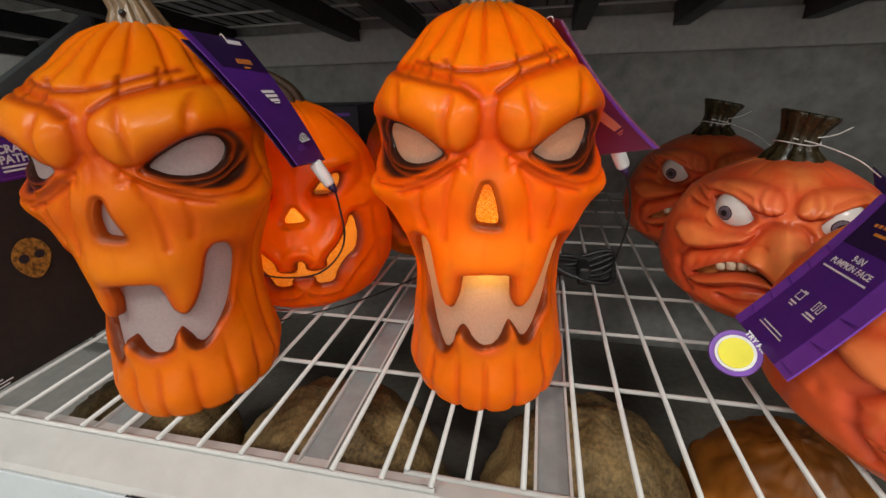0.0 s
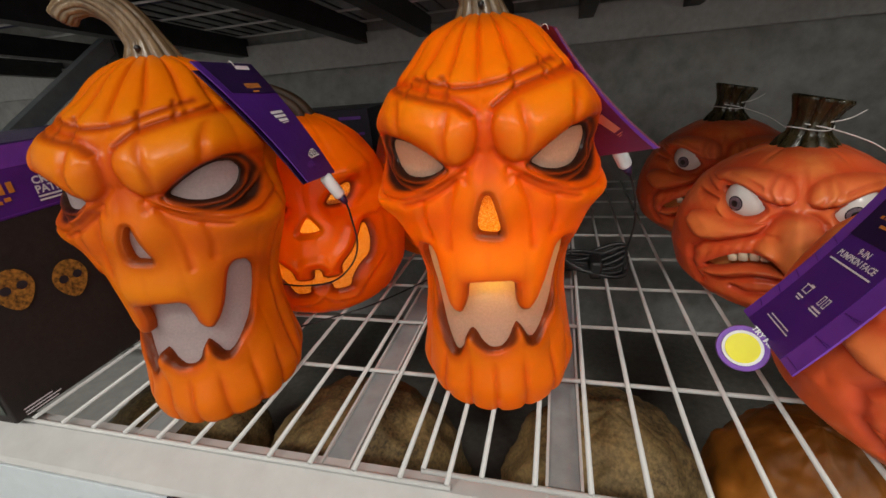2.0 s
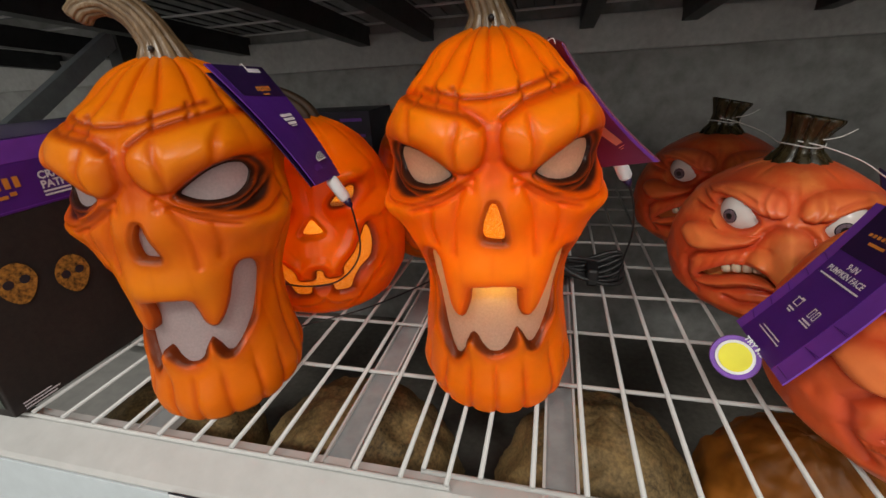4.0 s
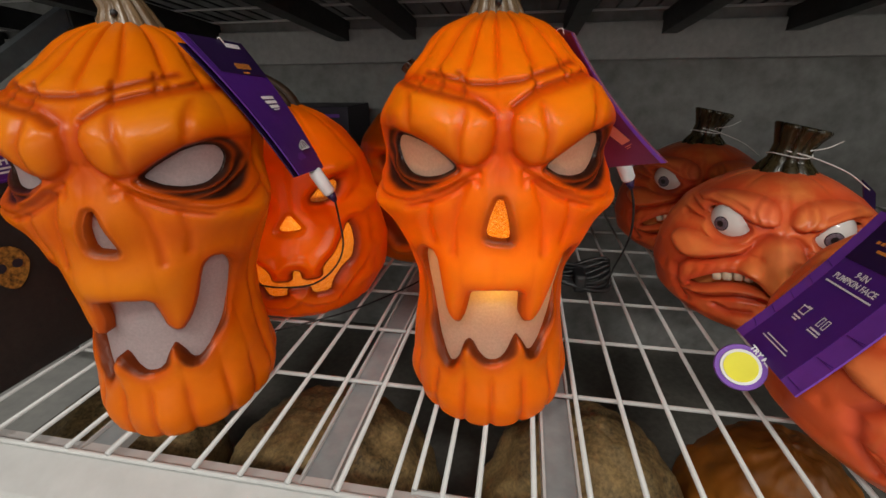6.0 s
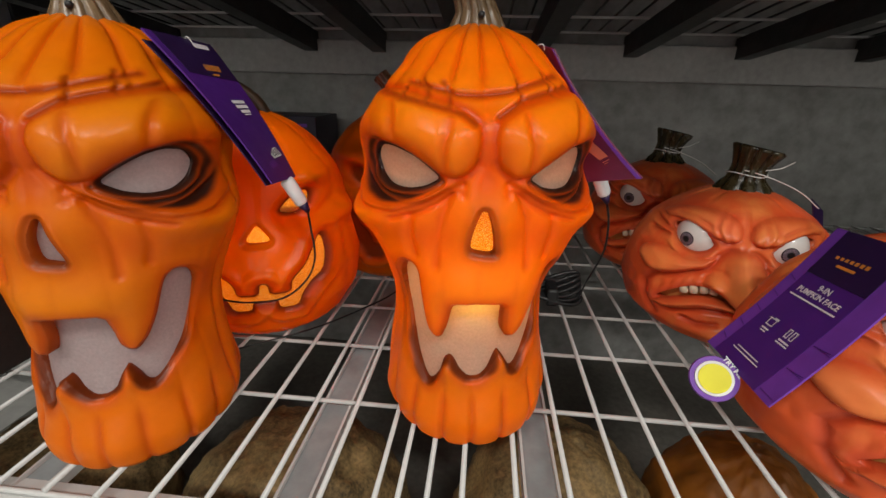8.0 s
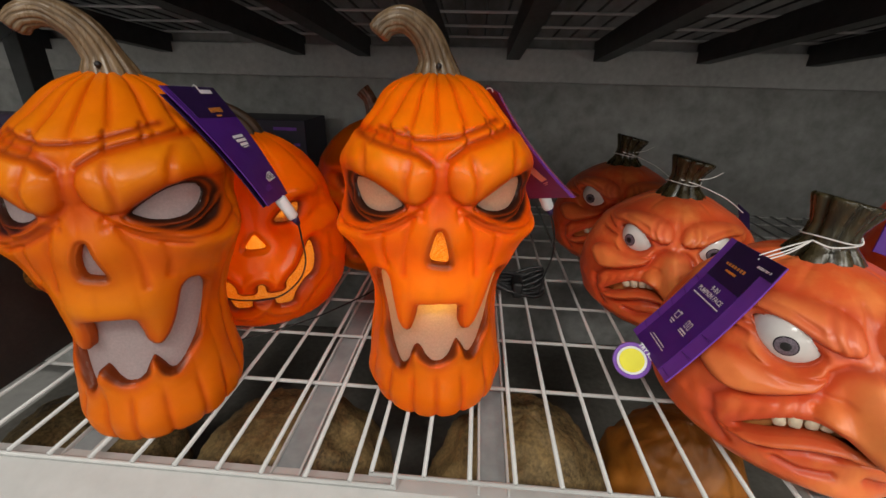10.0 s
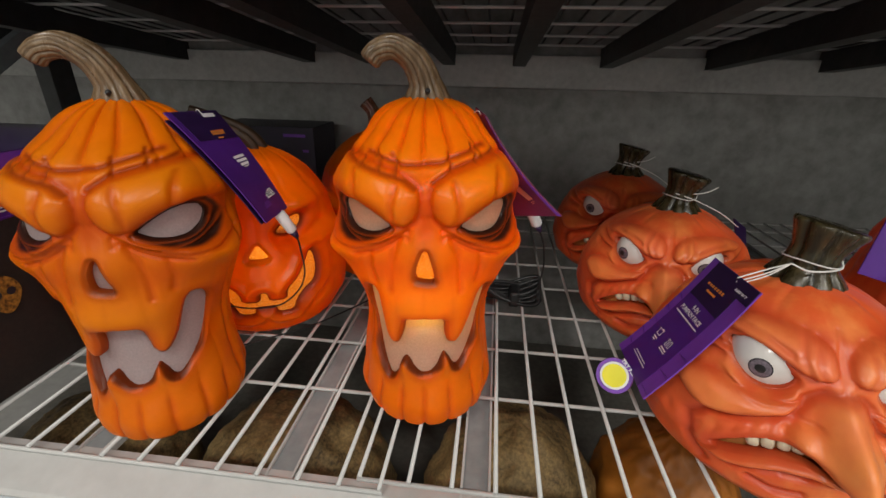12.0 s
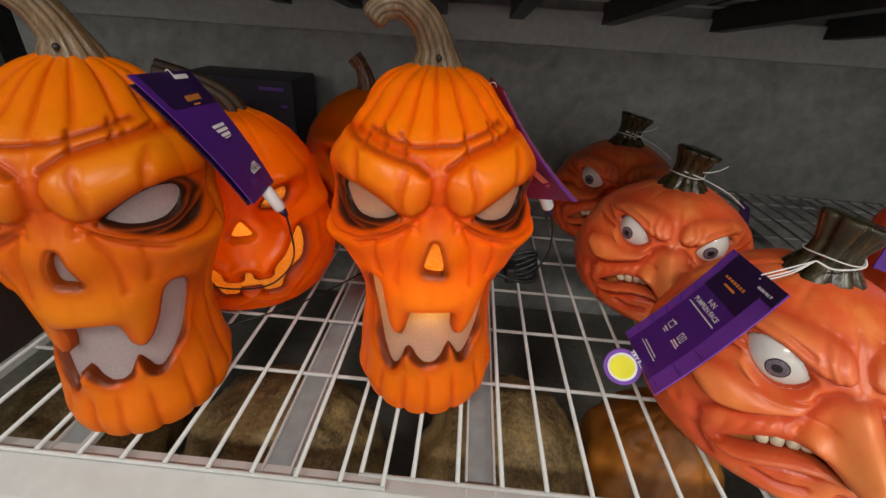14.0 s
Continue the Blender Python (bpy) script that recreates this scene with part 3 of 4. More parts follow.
tagged(ledge, "pale steel rail along the back panel", "rail", kind="structure")

lip = thing("shelf_front_lip", pose(0, 0, 0), "white steel shelf front with a sloping top", "shelf front")


def lip_part():
    prof = [(0.428, 0.990), (0.410, 0.994), (0.378, 0.9835), (0.374, 0.981), (0.374, 0.885), (0.380, 0.885), (0.380, 0.975), (0.410, 0.988)]
    bm = bmesh.new()
    rings = [[bm.verts.new((x, y, z)) for y, z in prof] for x in (X0, X1)]
    n = len(prof)
    for k in range(n):
        bm.faces.new((rings[0][k], rings[0][(k + 1) % n], rings[1][(k + 1) % n], rings[1][k]))
    bm.faces.new(rings[0])
    bm.faces.new(rings[1][::-1])
    return bm


part("sloping_top", lip_part(), WHITE_COAT, lip)
part("front_face", box_bm(X0, X1, 0.3715, 0.3738, 0.885, 0.9795, 0.0008), BLUE_COAT, lip, "pale blue-grey front face")

deck_near = thing("wire_deck", pose(0, 0, 1.0), "white coated wire shelf deck with cross wires", "wire shelf", "wire decks")
deck_far = thing("wire_deck", pose(0, 0, 1.003), "white coated wire shelf deck overlapping its neighbour", "wire shelf", "wire decks")
RW = 0.0023


def rod(length, radius):
    v, f, _ = tube([(0, 0, 0), (0, length, 0)], radius, 8)
    me = bpy.data.meshes.new("wire")
    me.from_pydata([tuple(p) for p in v], [], f)
    me.materials.append(WHITE_COAT)
    me.polygons.foreach_set("use_smooth", [True] * len(me.polygons))
    return me


ROWS_Y = [0.413, 0.541, 0.640, 0.739, 0.838, 0.937, 1.036, 1.135, 1.234, 1.30]


def fill_deck(deck, xs, x0, x1, dy):
    along = rod(Y1 - Y0 - dy, RW)
    for x in xs:
        w = new("wire", along)
        w.parent, w.location = deck, (x, Y0 + dy, 0)
    across = rod(x1 - x0, RW)
    for y in ROWS_Y:
        w = new("wire", across)
        w.parent = deck
        w.matrix_local = pose(x0, y + dy, -2 * RW + 0.0004, 0, 0, -90)


NEAR_XS = [-0.031 - 0.0413 * k for k in range(24)] + [0.0085]
FAR_XS = [-0.013 + 0.0413 * k + (0.007 if k else 0) for k in range(35)]
fill_deck(deck_near, NEAR_XS, X0, 0.011, 0.0)
fill_deck(deck_far, FAR_XS, -0.0155, X1 - 0.05, 0.009)

for cx in (-0.91, -0.61, -0.303, -0.095, 0.099, 0.40, 0.70, 0.97):
    ch = thing("shelf_channel", pose(cx, 0.395, 0.9925), "flat grey steel channel carrying the wire deck", "shelf channel", "shelf channels")
    part("web", box_bm(-0.0135, 0.0135, 0.02, 0.92, -0.004, -0.0025), GALV, ch)
    for s in (-1, 1):
        part("flange", box_bm(s * 0.0135 - 0.0012, s * 0.0135 + 0.0012, 0.02, 0.92, -0.012, 0.001), WHITE_COAT, ch)

# upper deck, seen from below
SLOPE = 0.10


def top_z(y):
    return 1.385 + SLOPE * (1.336 - y)


for bx in (-1.45, -1.1, -0.761, -0.402, -0.231, -0.03, 0.147, 0.36, 0.606, 0.86, 1.10, 1.35):
    bm = bmesh.new()
    vs = []
    for y in (0.42, 1.336):
        z = top_z(y) - 0.013
        vs.append([bm.verts.new((bx + dx, y, z + dz)) for dx, dz in ((-0.016, 0), (0.016, 0), (0.016, 0.045), (-0.016, 0.045))])
    for k in range(4):
        bm.faces.new((vs[0][k], vs[0][(k + 1) % 4], vs[1][(k + 1) % 4], vs[1][k]))
    bm.faces.new(vs[0])
    bm.faces.new(vs[1])
    ob = part("upper_shelf_beam", bm, BEAM_STEEL_AND_SHADE)
    tagged(ob, "dark steel beam under the upper wire deck", "shelf beam", "upper shelf beams")
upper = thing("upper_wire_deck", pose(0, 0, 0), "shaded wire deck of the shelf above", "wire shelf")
for k in range(8):
    y = 1.309 - k * 0.1255
    v, f, _ = tube([(X0 - 0.9, y, top_z(y) + 0.034), (X1, y, top_z(y) + 0.034)], 0.0026, 6)
    mesh_object("wire", v, f, WHITE_COAT, upper)
# lengthwise wires: white ones given the dark steel colour, standing in for their shade
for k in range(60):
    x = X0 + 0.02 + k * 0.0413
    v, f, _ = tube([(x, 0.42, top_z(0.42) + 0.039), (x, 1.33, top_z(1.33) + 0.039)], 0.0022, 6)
    mesh_object("wire", v, f, BEAM_STEEL_AND_SHADE, upper)
stock = part("upper_stock_carton", box_bm(X0 - 1.0, X1, 0.46, 1.3, 1.525, 1.9, 0.004), plain("dark_blue_carton", (0.010, 0.013, 0.075), 0.6, vary=0.4, scale=8))
tagged(stock, "dark blue cartons on the shelf above", "carton")

# added panel, never in view: keeps light from the right off the back panel
light_blocker = part("added_light_blocker", box_bm(1.50, 1.52, 0.45, 1.344, 0.3, 1.9, 0.002), BEAM_STEEL_AND_SHADE)
tagged(light_blocker, "added dark panel out of view that shades the right side", "rack panel", kind="structure")

# lower shelf
low = part("lower_shelf_board", box_bm(X0, X1, 0.40, 1.34, 0.52, 0.54, 0.002), wall_material("dull_brown_board", (0.07, 0.065, 0.055), (0.16, 0.15, 0.13), 5.0))
tagged(low, "dull brown-grey board of the shelf below", "shelf board", kind="structure")

# ---- lanterns ----
C_POSE = pose(0.030, 0.570, 1.0028, 0, -0.3, 8) @ Matrix.Diagonal((1, 1, 0.985, 1))
L_POSE = pose(-0.264, 0.509, 1.0018, 0, 1.2, 17) @ Matrix.Diagonal((1, 1, 0.972, 1))
lit = skull_lantern(C_POSE, "lit orange skull-faced pumpkin lantern on the wire shelf", FROST_LIT, FROST_GOLD)
unlit = skull_lantern(L_POSE, "unlit orange skull-faced pumpkin lantern with frosted openings", FROST, FROST)
point_lamp("lantern_lamp", (0.034, 0.572, 1.175), 0.012, 0.24, (1.0, 0.45, 0.06))
point_lamp("lantern_lamp", (0.036, 0.522, 1.136), 0.005, 0.050, (1.0, 0.62, 0.012))

# ---- jack o lantern behind them ----
JK_H = 0.262
JK_WIDE = [(0, 0.070), (0.012, 0.090), (0.05, 0.114), (0.09, 0.119), (0.12, 0.112), (0.15, 0.104), (0.18, 0.101), (0.205, 0.090), (0.23, 0.072), (0.25, 0.046), (0.262, 0.018)]
JK_DEEP = [(z, r * 0.88) for z, r in JK_WIDE]
JK_EYE = rounded([(0.023, 0.159), (0.038, 0.173), (0.055, 0.182), (0.062, 0.176), (0.058, 0.164), (0.044, 0.156)])
JK_NOSE = rounded([(0.002, 0.147), (-0.002, 0.147), (-0.014, 0.132), (-0.009, 0.129), (0.009, 0.129), (0.014, 0.132)])
JK_HALF = [(0.004, 0.084), (0.006, 0.0695), (0.030, 0.0695), (0.031, 0.0854), (0.049, 0.101), (0.056, 0.1125), (0.066, 0.131), (0.072, 0.122), (0.074, 0.103), (0.069, 0.086), (0.055, 0.077),
           (0.043, 0.063), (0.037, 0.047), (0.016, 0.048), (0.014, 0.060), (0.004, 0.060)]
JK_MOUTH = rounded(JK_HALF + mirrored(JK_HALF), 1)


def jack_radius(th, z):
    a, b = smooth_profile(JK_WIDE, z), smooth_profile(JK_DEEP, z)
    return 1 / np.sqrt((np.sin(th) / a) ** 2 + (np.cos(th) / b) ** 2)


def jack_relief(x, z, th):
    front = sstep((np.cos(th) + 0.1) / 0.4)
    ax = np.abs(x)
    h = 0.013 * bump2(ax, z, 0.052, 0.197, 0.030, 0.013) + 0.012 * bump2(ax, z, 0.092, 0.150, 0.016, 0.014)
    h -= 0.004 * near(ax, z, [[(0.030, 0.150), (0.060, 0.150), (0.082, 0.165)], [(0.082, 0.135), (0.090, 0.105), (0.078, 0.070), (0.050, 0.038)]], 0.006)
    h -= 0.008 * sstep(1 - signed(ax, z, JK_EYE) / 0.012) + 0.004 * sstep(1 - signed(x, z, JK_NOSE) / 0.005)
    dm = signed(ax, z, JK_MOUTH)
    h -= 0.005 * sstep(1 - dm / 0.006)
    h += 0.010 * bump2(ax, z, 0.0, 0.11, 0.045, 0.03)
    h += 0.006 * np.exp(-((dm - 0.014) / 0.006) ** 2)
    h *= front
    g = np.abs(np.angle(np.exp(1j * th * 12))) / 12
    h -= 0.0045 * np.exp(-(g / 0.06) ** 2) * (1 - 0.7 * front)
    return h


def jack_paint(x, z, th):
    front = sstep((np.cos(th) + 0.05) / 0.3)
    ax = np.abs(x)
    brown = np.maximum(0.7 * sstep(1 - signed(ax, z, JK_EYE) / 0.006), 0.65 * sstep(1 - signed(ax, z, JK_MOUTH) / 0.006))
    crease = np.maximum(0.6 * sstep(1 - signed(ax, z, JK_MOUTH) / 0.02), 0.5 * sstep(1 - signed(ax, z, JK_EYE) / 0.02))
    return {"brown": brown * front, "crease": np.clip(crease * front + 0.15, 0, 1), "high": np.zeros(x.shape)}


STEM_UMBER = stem_material("umber_stem", (0.030, 0.015, 0.007), (0.085, 0.045, 0.020), (0.5, 0.7))


def brown_stem(parent, z0, size, mat, lean):
    knots = [(0, 0, z0 - 0.012), (0, 0, z0 + 0.012), (lean * 0.35, 0.002, z0 + 0.033), (lean, 0.004, z0 + 0.048)]
    rad = list(np.interp(np.linspace(0, 1, 22), [0, 0.3, 0.7, 1], [size * 1.5, size, size * 0.8, size * 0.9]))
    v, f, c = tube(curve_points(knots, 22), rad, 54, 7, 0.18)
    return mesh_object("stem", v, f, mat, parent, attrs={"crease": np.array(c)})


jack = thing("jack_o_lantern", pose(-0.237, 0.700, 1.0028, 0, 0, 24), "lit orange jack o lantern with a jagged grin", "jack o lantern")
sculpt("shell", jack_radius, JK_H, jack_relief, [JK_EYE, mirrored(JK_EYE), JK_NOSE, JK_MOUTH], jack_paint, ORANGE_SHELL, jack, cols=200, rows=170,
       liners=[(JK_EYE, "eye_liner", FROST_GOLD, 0.010), (mirrored(JK_EYE), "eye_liner", FROST_GOLD, 0.010), (JK_NOSE, "nose_liner", FROST_GOLD, 0.006), (JK_MOUTH, "mouth_liner", FROST_GOLD, 0.008)])
brown_stem(jack, JK_H - 0.014, 0.021, STEM_UMBER, -0.070)
point_lamp("lantern_lamp", (-0.222, 0.680, 1.125), 0.010, 0.23, (1.0, 0.46, 0.08))

# an unlit one in the row behind
rear = thing("jack_o_lantern", pose(-0.110, 0.895, 1.0028, 0, 0, 10), "orange jack o lantern with a curved brown stem", "jack o lantern")
sculpt("shell", jack_radius, JK_H, jack_relief, [], jack_paint, ORANGE_SHELL, rear, cols=120, rows=100)
brown_stem(rear, JK_H - 0.002, 0.014, stem_material("red_brown_stem", (0.07, 0.024, 0.012), (0.18, 0.07, 0.032)), -0.018)

side_jack = thing("jack_o_lantern", pose(0.668, 0.660, 1.0058, 0, 0, -25), "dull red jack o lantern behind a purple tag", "jack o lantern")
sculpt("shell", jack_radius, JK_H, jack_relief, [], jack_paint, SKIN, side_jack, cols=120, rows=100)
brown_stem(side_jack, JK_H - 0.002, 0.014, STEM_UMBER, -0.018)

# ---- scowling pumpkin faces ----
PF_H = 0.186
PF_WIDE = [(0, 0.074), (0.005, 0.092), (0.022, 0.112), (0.052, 0.120), (0.085, 0.117), (0.11, 0.109), (0.137, 0.096), (0.156, 0.077), (0.171, 0.055), (0.181, 0.036), (0.186, 0.012)]
PF_DEEP = [(0, 0.088), (0.005, 0.107), (0.022, 0.121), (0.052, 0.124), (0.085, 0.117), (0.115, 0.103), (0.14, 0.094), (0.16, 0.079), (0.176, 0.057), (0.184, 0.036), (0.186, 0.012)]
PF_EYE = rounded([(0.0275, 0.1280), (0.034, 0.1335), (0.050, 0.1420), (0.065, 0.1445), (0.072, 0.1400), (0.067, 0.126), (0.057, 0.1165), (0.046, 0.1145), (0.034, 0.1195)])
PF_TOP = [(0, 0.085), (0.025, 0.084), (0.045, 0.0785), (0.060, 0.068), (0.076, 0.0525)]
PF_FOOT = [(0.070, 0.0510), (0.054, 0.0590), (0.034, 0.0690), (0.010, 0.0725)]
PF_HALF = PF_TOP + PF_FOOT
PF_MOUTH = rounded(PF_HALF[1:] + mirrored(PF_HALF[1:]))
PF_BROW = rounded([(0.003, 0.141), (0.013, 0.1335), (0.030, 0.1385), (0.046, 0.1465), (0.062, 0.1490), (0.074, 0.1460), (0.081, 0.150), (0.066, 0.1590), (0.045, 0.1650), (0.022, 0.1650), (0.006, 0.157)])
PF_ROLL = rounded([(0.022, 0.1155), (0.031, 0.1130), (0.045, 0.1095), (0.060, 0.111), (0.078, 0.114), (0.094, 0.108), (0.100, 0.096), (0.092, 0.086), (0.081, 0.081), (0.067, 0.084), (0.055, 0.0905), (0.040, 0.0975), (0.029, 0.103)])


def face_radius(th, z):
    a = smooth_profile(PF_WIDE, z)
    b = smooth_profile(PF_DEEP, z)
    return 1 / np.sqrt((np.sin(th) / a) ** 2 + (np.cos(th) / b) ** 2)


PF_LINES = [[(0.019, 0.120), (0.029, 0.102), (0.055, 0.0890), (0.081, 0.0790), (0.090, 0.066), (0.087, 0.046), (0.074, 0.030)], [(0.0, 0.0580), (0.028, 0.0545), (0.057, 0.0420), (0.070, 0.043)],
            [(0.073, 0.133), (0.086, 0.140)], [(0.074, 0.127), (0.090, 0.128)], [(0.0, 0.130), (0.012, 0.126), (0.022, 0.118)], [(0.012, 0.040), (0.030, 0.035), (0.045, 0.037)]]
PF_FURROWS = [[(0.0, 0.134), (0.0015, 0.150), (0.0, 0.166)], [(0.013, 0.1365), (0.017, 0.148), (0.015, 0.161)], [(0.0205, 0.138), (0.0250, 0.151), (0.0225, 0.163)], [(0.031, 0.150), (0.045, 0.156), (0.060, 0.156)]]


def upper_lip(ax):
    return np.interp(ax, *zip(*PF_TOP))


def face_relief(x, z, th):
    front = sstep((np.cos(th) + 0.05) / 0.4)
    ax = np.abs(x)
    # heavy brows, knotted between the eyes, and a fat roll under each eye
    h = 0.0100 * puff(ax, z, PF_BROW, 0.012) * (1 - 0.55 * sstep((ax - 0.045) / 0.035))
    h += 0.0035 * bump2(ax, z, 0.021, 0.147, 0.009, 0.011)
    h += 0.0105 * puff(ax, z, PF_ROLL, 0.014)
    h -= 0.0022 * near(ax, z, PF_FURROWS, 0.0026)
    # the hooked nose and its wings
    nx = np.abs(x - 0.004 * sstep((0.13 - z) / 0.04))
    h += 0.019 * np.exp(-(nx / 0.0105) ** 1.6 - ((z - 0.117) / 0.018) ** 2) + 0.042 * np.exp(-((nx / 0.0125) ** 1.7 + np.abs((z - 0.091) / 0.0185) ** 2.6))
    h += 0.010 * bump2(ax, z, 0.0195, 0.0915, 0.0090, 0.0085) - 0.003 * near(ax, z, [[(0.013, 0.104), (0.024, 0.1015), (0.031, 0.093)]], 0.0026)
    h -= 0.0040 * near(ax, z, PF_LINES, 0.0034)
    d = signed(ax, z, PF_EYE)
    h -= 0.004 * sstep(1 - d / 0.005)
    h += 0.003 * np.exp(-((d - 0.006) / 0.0025) ** 2) * sstep((0.125 - z) / 0.01)
    dm = signed(ax, z, PF_MOUTH)
    under = z < upper_lip(ax) - 0.008
    h += np.where(under, 0.0085, 0.0018) * np.exp(-((dm - 0.0050) / np.where(under, 0.0052, 0.0036)) ** 2) * (1 - 0.5 * sstep((ax - 0.062) / 0.02))
    rise = z - upper_lip(ax)
    h -= 0.0011 * np.abs(np.sin(ax * 330 + 40 * z)) ** 4 * np.exp(-((rise - 0.007) / 0.006) ** 2) * sstep((ax - 0.018) / 0.012)
    h += 0.009 * bump2(ax, z, 0.0, 0.026, 0.030, 0.015)
    h *= front
    g = np.abs(np.angle(np.exp(1j * th * 10))) / 10
    h -= 0.005 * np.exp(-(g / 0.07) ** 2) * (1 - front) + 0.002 * np.exp(-(g / 0.07) ** 2) * sstep((z - 0.160) / 0.02)
    h += 0.0003 * np.sin(ax * 260 + 30 * z) * np.sin(z * 330 + 70 * x) * front
    return h


def face_droop(verts, x, z, th):
    # the hooked nose hangs over the upper lip
    tip = bump2(x, z, 0.003, 0.087, 0.017, 0.016) * (np.cos(th) > 0)
    verts[:, 2] -= 0.010 * tip


def face_paint(x, z, th):
    front = sstep((np.cos(th) + 0.05) / 0.3)
    ax = np.abs(x)
    # darker red along lines, lids, lips, brow and roll edges; lighter where relief rises
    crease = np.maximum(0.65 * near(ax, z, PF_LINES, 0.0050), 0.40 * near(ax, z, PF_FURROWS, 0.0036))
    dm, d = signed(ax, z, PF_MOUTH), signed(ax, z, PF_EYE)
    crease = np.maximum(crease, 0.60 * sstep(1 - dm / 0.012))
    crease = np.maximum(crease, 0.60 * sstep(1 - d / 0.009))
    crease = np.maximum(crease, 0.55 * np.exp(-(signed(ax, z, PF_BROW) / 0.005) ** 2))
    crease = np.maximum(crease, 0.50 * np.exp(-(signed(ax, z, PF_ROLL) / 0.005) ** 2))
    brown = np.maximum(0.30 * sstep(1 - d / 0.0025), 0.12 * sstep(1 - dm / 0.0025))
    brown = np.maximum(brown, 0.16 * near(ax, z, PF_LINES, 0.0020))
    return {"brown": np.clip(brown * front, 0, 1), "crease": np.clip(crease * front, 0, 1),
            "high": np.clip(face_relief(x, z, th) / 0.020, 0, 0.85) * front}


def cap_mesh(name, radius, half, mat, parent, m):
    v, f = [(0, 0, radius)], []
    rings, seg = 5, 24
    for i in range(1, rings + 1):
        a = half * i / rings
        for k in range(seg):
            t = 2 * math.pi * k / seg
            v.append((radius * math.sin(a) * math.cos(t), radius * math.sin(a) * math.sin(t), radius * math.cos(a)))
    for k in range(seg):
        f.append((0, 1 + k, 1 + (k + 1) % seg))
        for i in range(rings - 1):
            a, b = 1 + i * seg, 1 + (i + 1) * seg
            f.append((a + k, b + k, b + (k + 1) % seg, a + (k + 1) % seg))
    ob = mesh_object(name, v, f, mat, parent)
    ob.matrix_local = m
    return ob


def pumpkin_face(m, label, gaze):
    ob = thing("pumpkin_face", m, label, "pumpkin decoration", "scowling pumpkin faces")
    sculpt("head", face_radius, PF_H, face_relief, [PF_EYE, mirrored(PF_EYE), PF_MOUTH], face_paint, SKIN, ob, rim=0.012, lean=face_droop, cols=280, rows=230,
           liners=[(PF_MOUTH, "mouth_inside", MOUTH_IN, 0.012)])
    for side in (-1, 1):
        # the ball sits so that its front lies a little behind the lids
        ex, ez = side * 0.0500, 0.128
        r = 0.098
        th = math.asin(ex / r)
        out = Vector((math.sin(th), -math.cos(th) , 0.0))
        centre = Vector((0, 0, ez)) + out * (r - 0.0300)
        bm = bmesh.new()
        bmesh.ops.create_uvsphere(bm, u_segments=32, v_segments=20, radius=0.0305)
        eye = part("eyeball", bm, EYE_WHITE, ob, "glossy white eye", smooth=True)
        eye.matrix_local = Matrix.Translation(centre)
        q = (out + Vector((gaze[0], 0, gaze[1]))).to_track_quat("Z", "Y").to_matrix().to_4x4()
        cap_mesh("iris_ring", 0.0306, 0.290, IRIS_RING, eye, q)
        cap_mesh("iris", 0.0308, 0.255, IRIS, eye, q)
        cap_mesh("pupil", 0.0310, 0.125, BLACK, eye, q)
    for k in range(11):
        x = (k - 5) * 0.0098
        zt = float(upper_lip(abs(x)))
        r = float(face_radius(np.array([math.asin(x / 0.112)]), np.array([zt]))[0]) - 0.0035
        th = math.asin(x / r)
        slope = math.degrees(math.atan2(float(upper_lip(abs(x) + 0.005)) - zt, 0.005)) * (1 if x > 0 else -1)
        bm = box_bm(-0.0047, 0.0047, -0.004, 0.004, -0.0100 - 0.0010 * (k % 2) - 0.0005 * (k % 3), 0.002, 0.0032)
        tooth = part("tooth", bm, TEETH, ob, smooth=True)
        tooth.matrix_local = pose(r * math.sin(th), -r * math.cos(th), zt, 0, -0.5 * slope if x else 0, math.degrees(th))
    knots = [(0, 0, PF_H - 0.014), (0, 0, PF_H + 0.002), (0.001, 0, PF_H + 0.018), (0.004, 0.001, PF_H + 0.036), (0.007, 0.002, PF_H + 0.050)]
    rad = list(np.interp(np.linspace(0, 1, 24), [0, 0.25, 0.4, 0.6, 0.95, 1], [0.038, 0.028, 0.0205, 0.0195, 0.0285, 0.027]))
    v, f, c = tube(curve_points(knots, 24), rad, 60, 8, 0.16)
    stem = mesh_object("stem", v, f, STEM_DARK, ob, "dark flared stem", attrs={"crease": np.array(c)})
    loop = [(0.0216 * math.cos(a), 0.0216 * math.sin(a), PF_H + 0.017 + 0.002 * math.sin(2 * a)) for a in np.linspace(0, 2 * math.pi, 20)]
    wire("tie_string", loop, 0.0007, STRING, stem, 40)
    return ob


FACES = [(0.400, 0.545, -9, "salmon rubber pumpkin face with a hooked nose", (0.0, 0.04)),
         (0.370, 0.782, -20, "salmon rubber pumpkin face baring its teeth", (-0.25, 0.0)),
         (0.357, 1.005, -15, "dim red rubber pumpkin face behind the others", (-0.05, 0.0))]
for fx, fy, yaw, lab, gz in FACES:
    pumpkin_face(pose(fx, fy, 1.0058, 0, 0, yaw) @ Matrix.Diagonal((1.045, 1.045, 1.005 if fy < 0.6 else 0.97, 1)), lab, gz)

# ---- tags and strings ----
t1 = Tag([(0.327, 0.566, 1.195), (0.322, 0.477, 1.202), (0.249, 0.472, 1.086), (0.252, 0.566, 1.081)], -0.003, "purple card hang tag with a round yellow button", PURPLE_LIGHT)
t1.panel("panel", 0.14, 0.80, 0.002, 0.998, PURPLE, 0.0004)
t1.panel("panel", 0.14, 0.80, 0.002, 0.30, PURPLE_DARK, 0.0007)
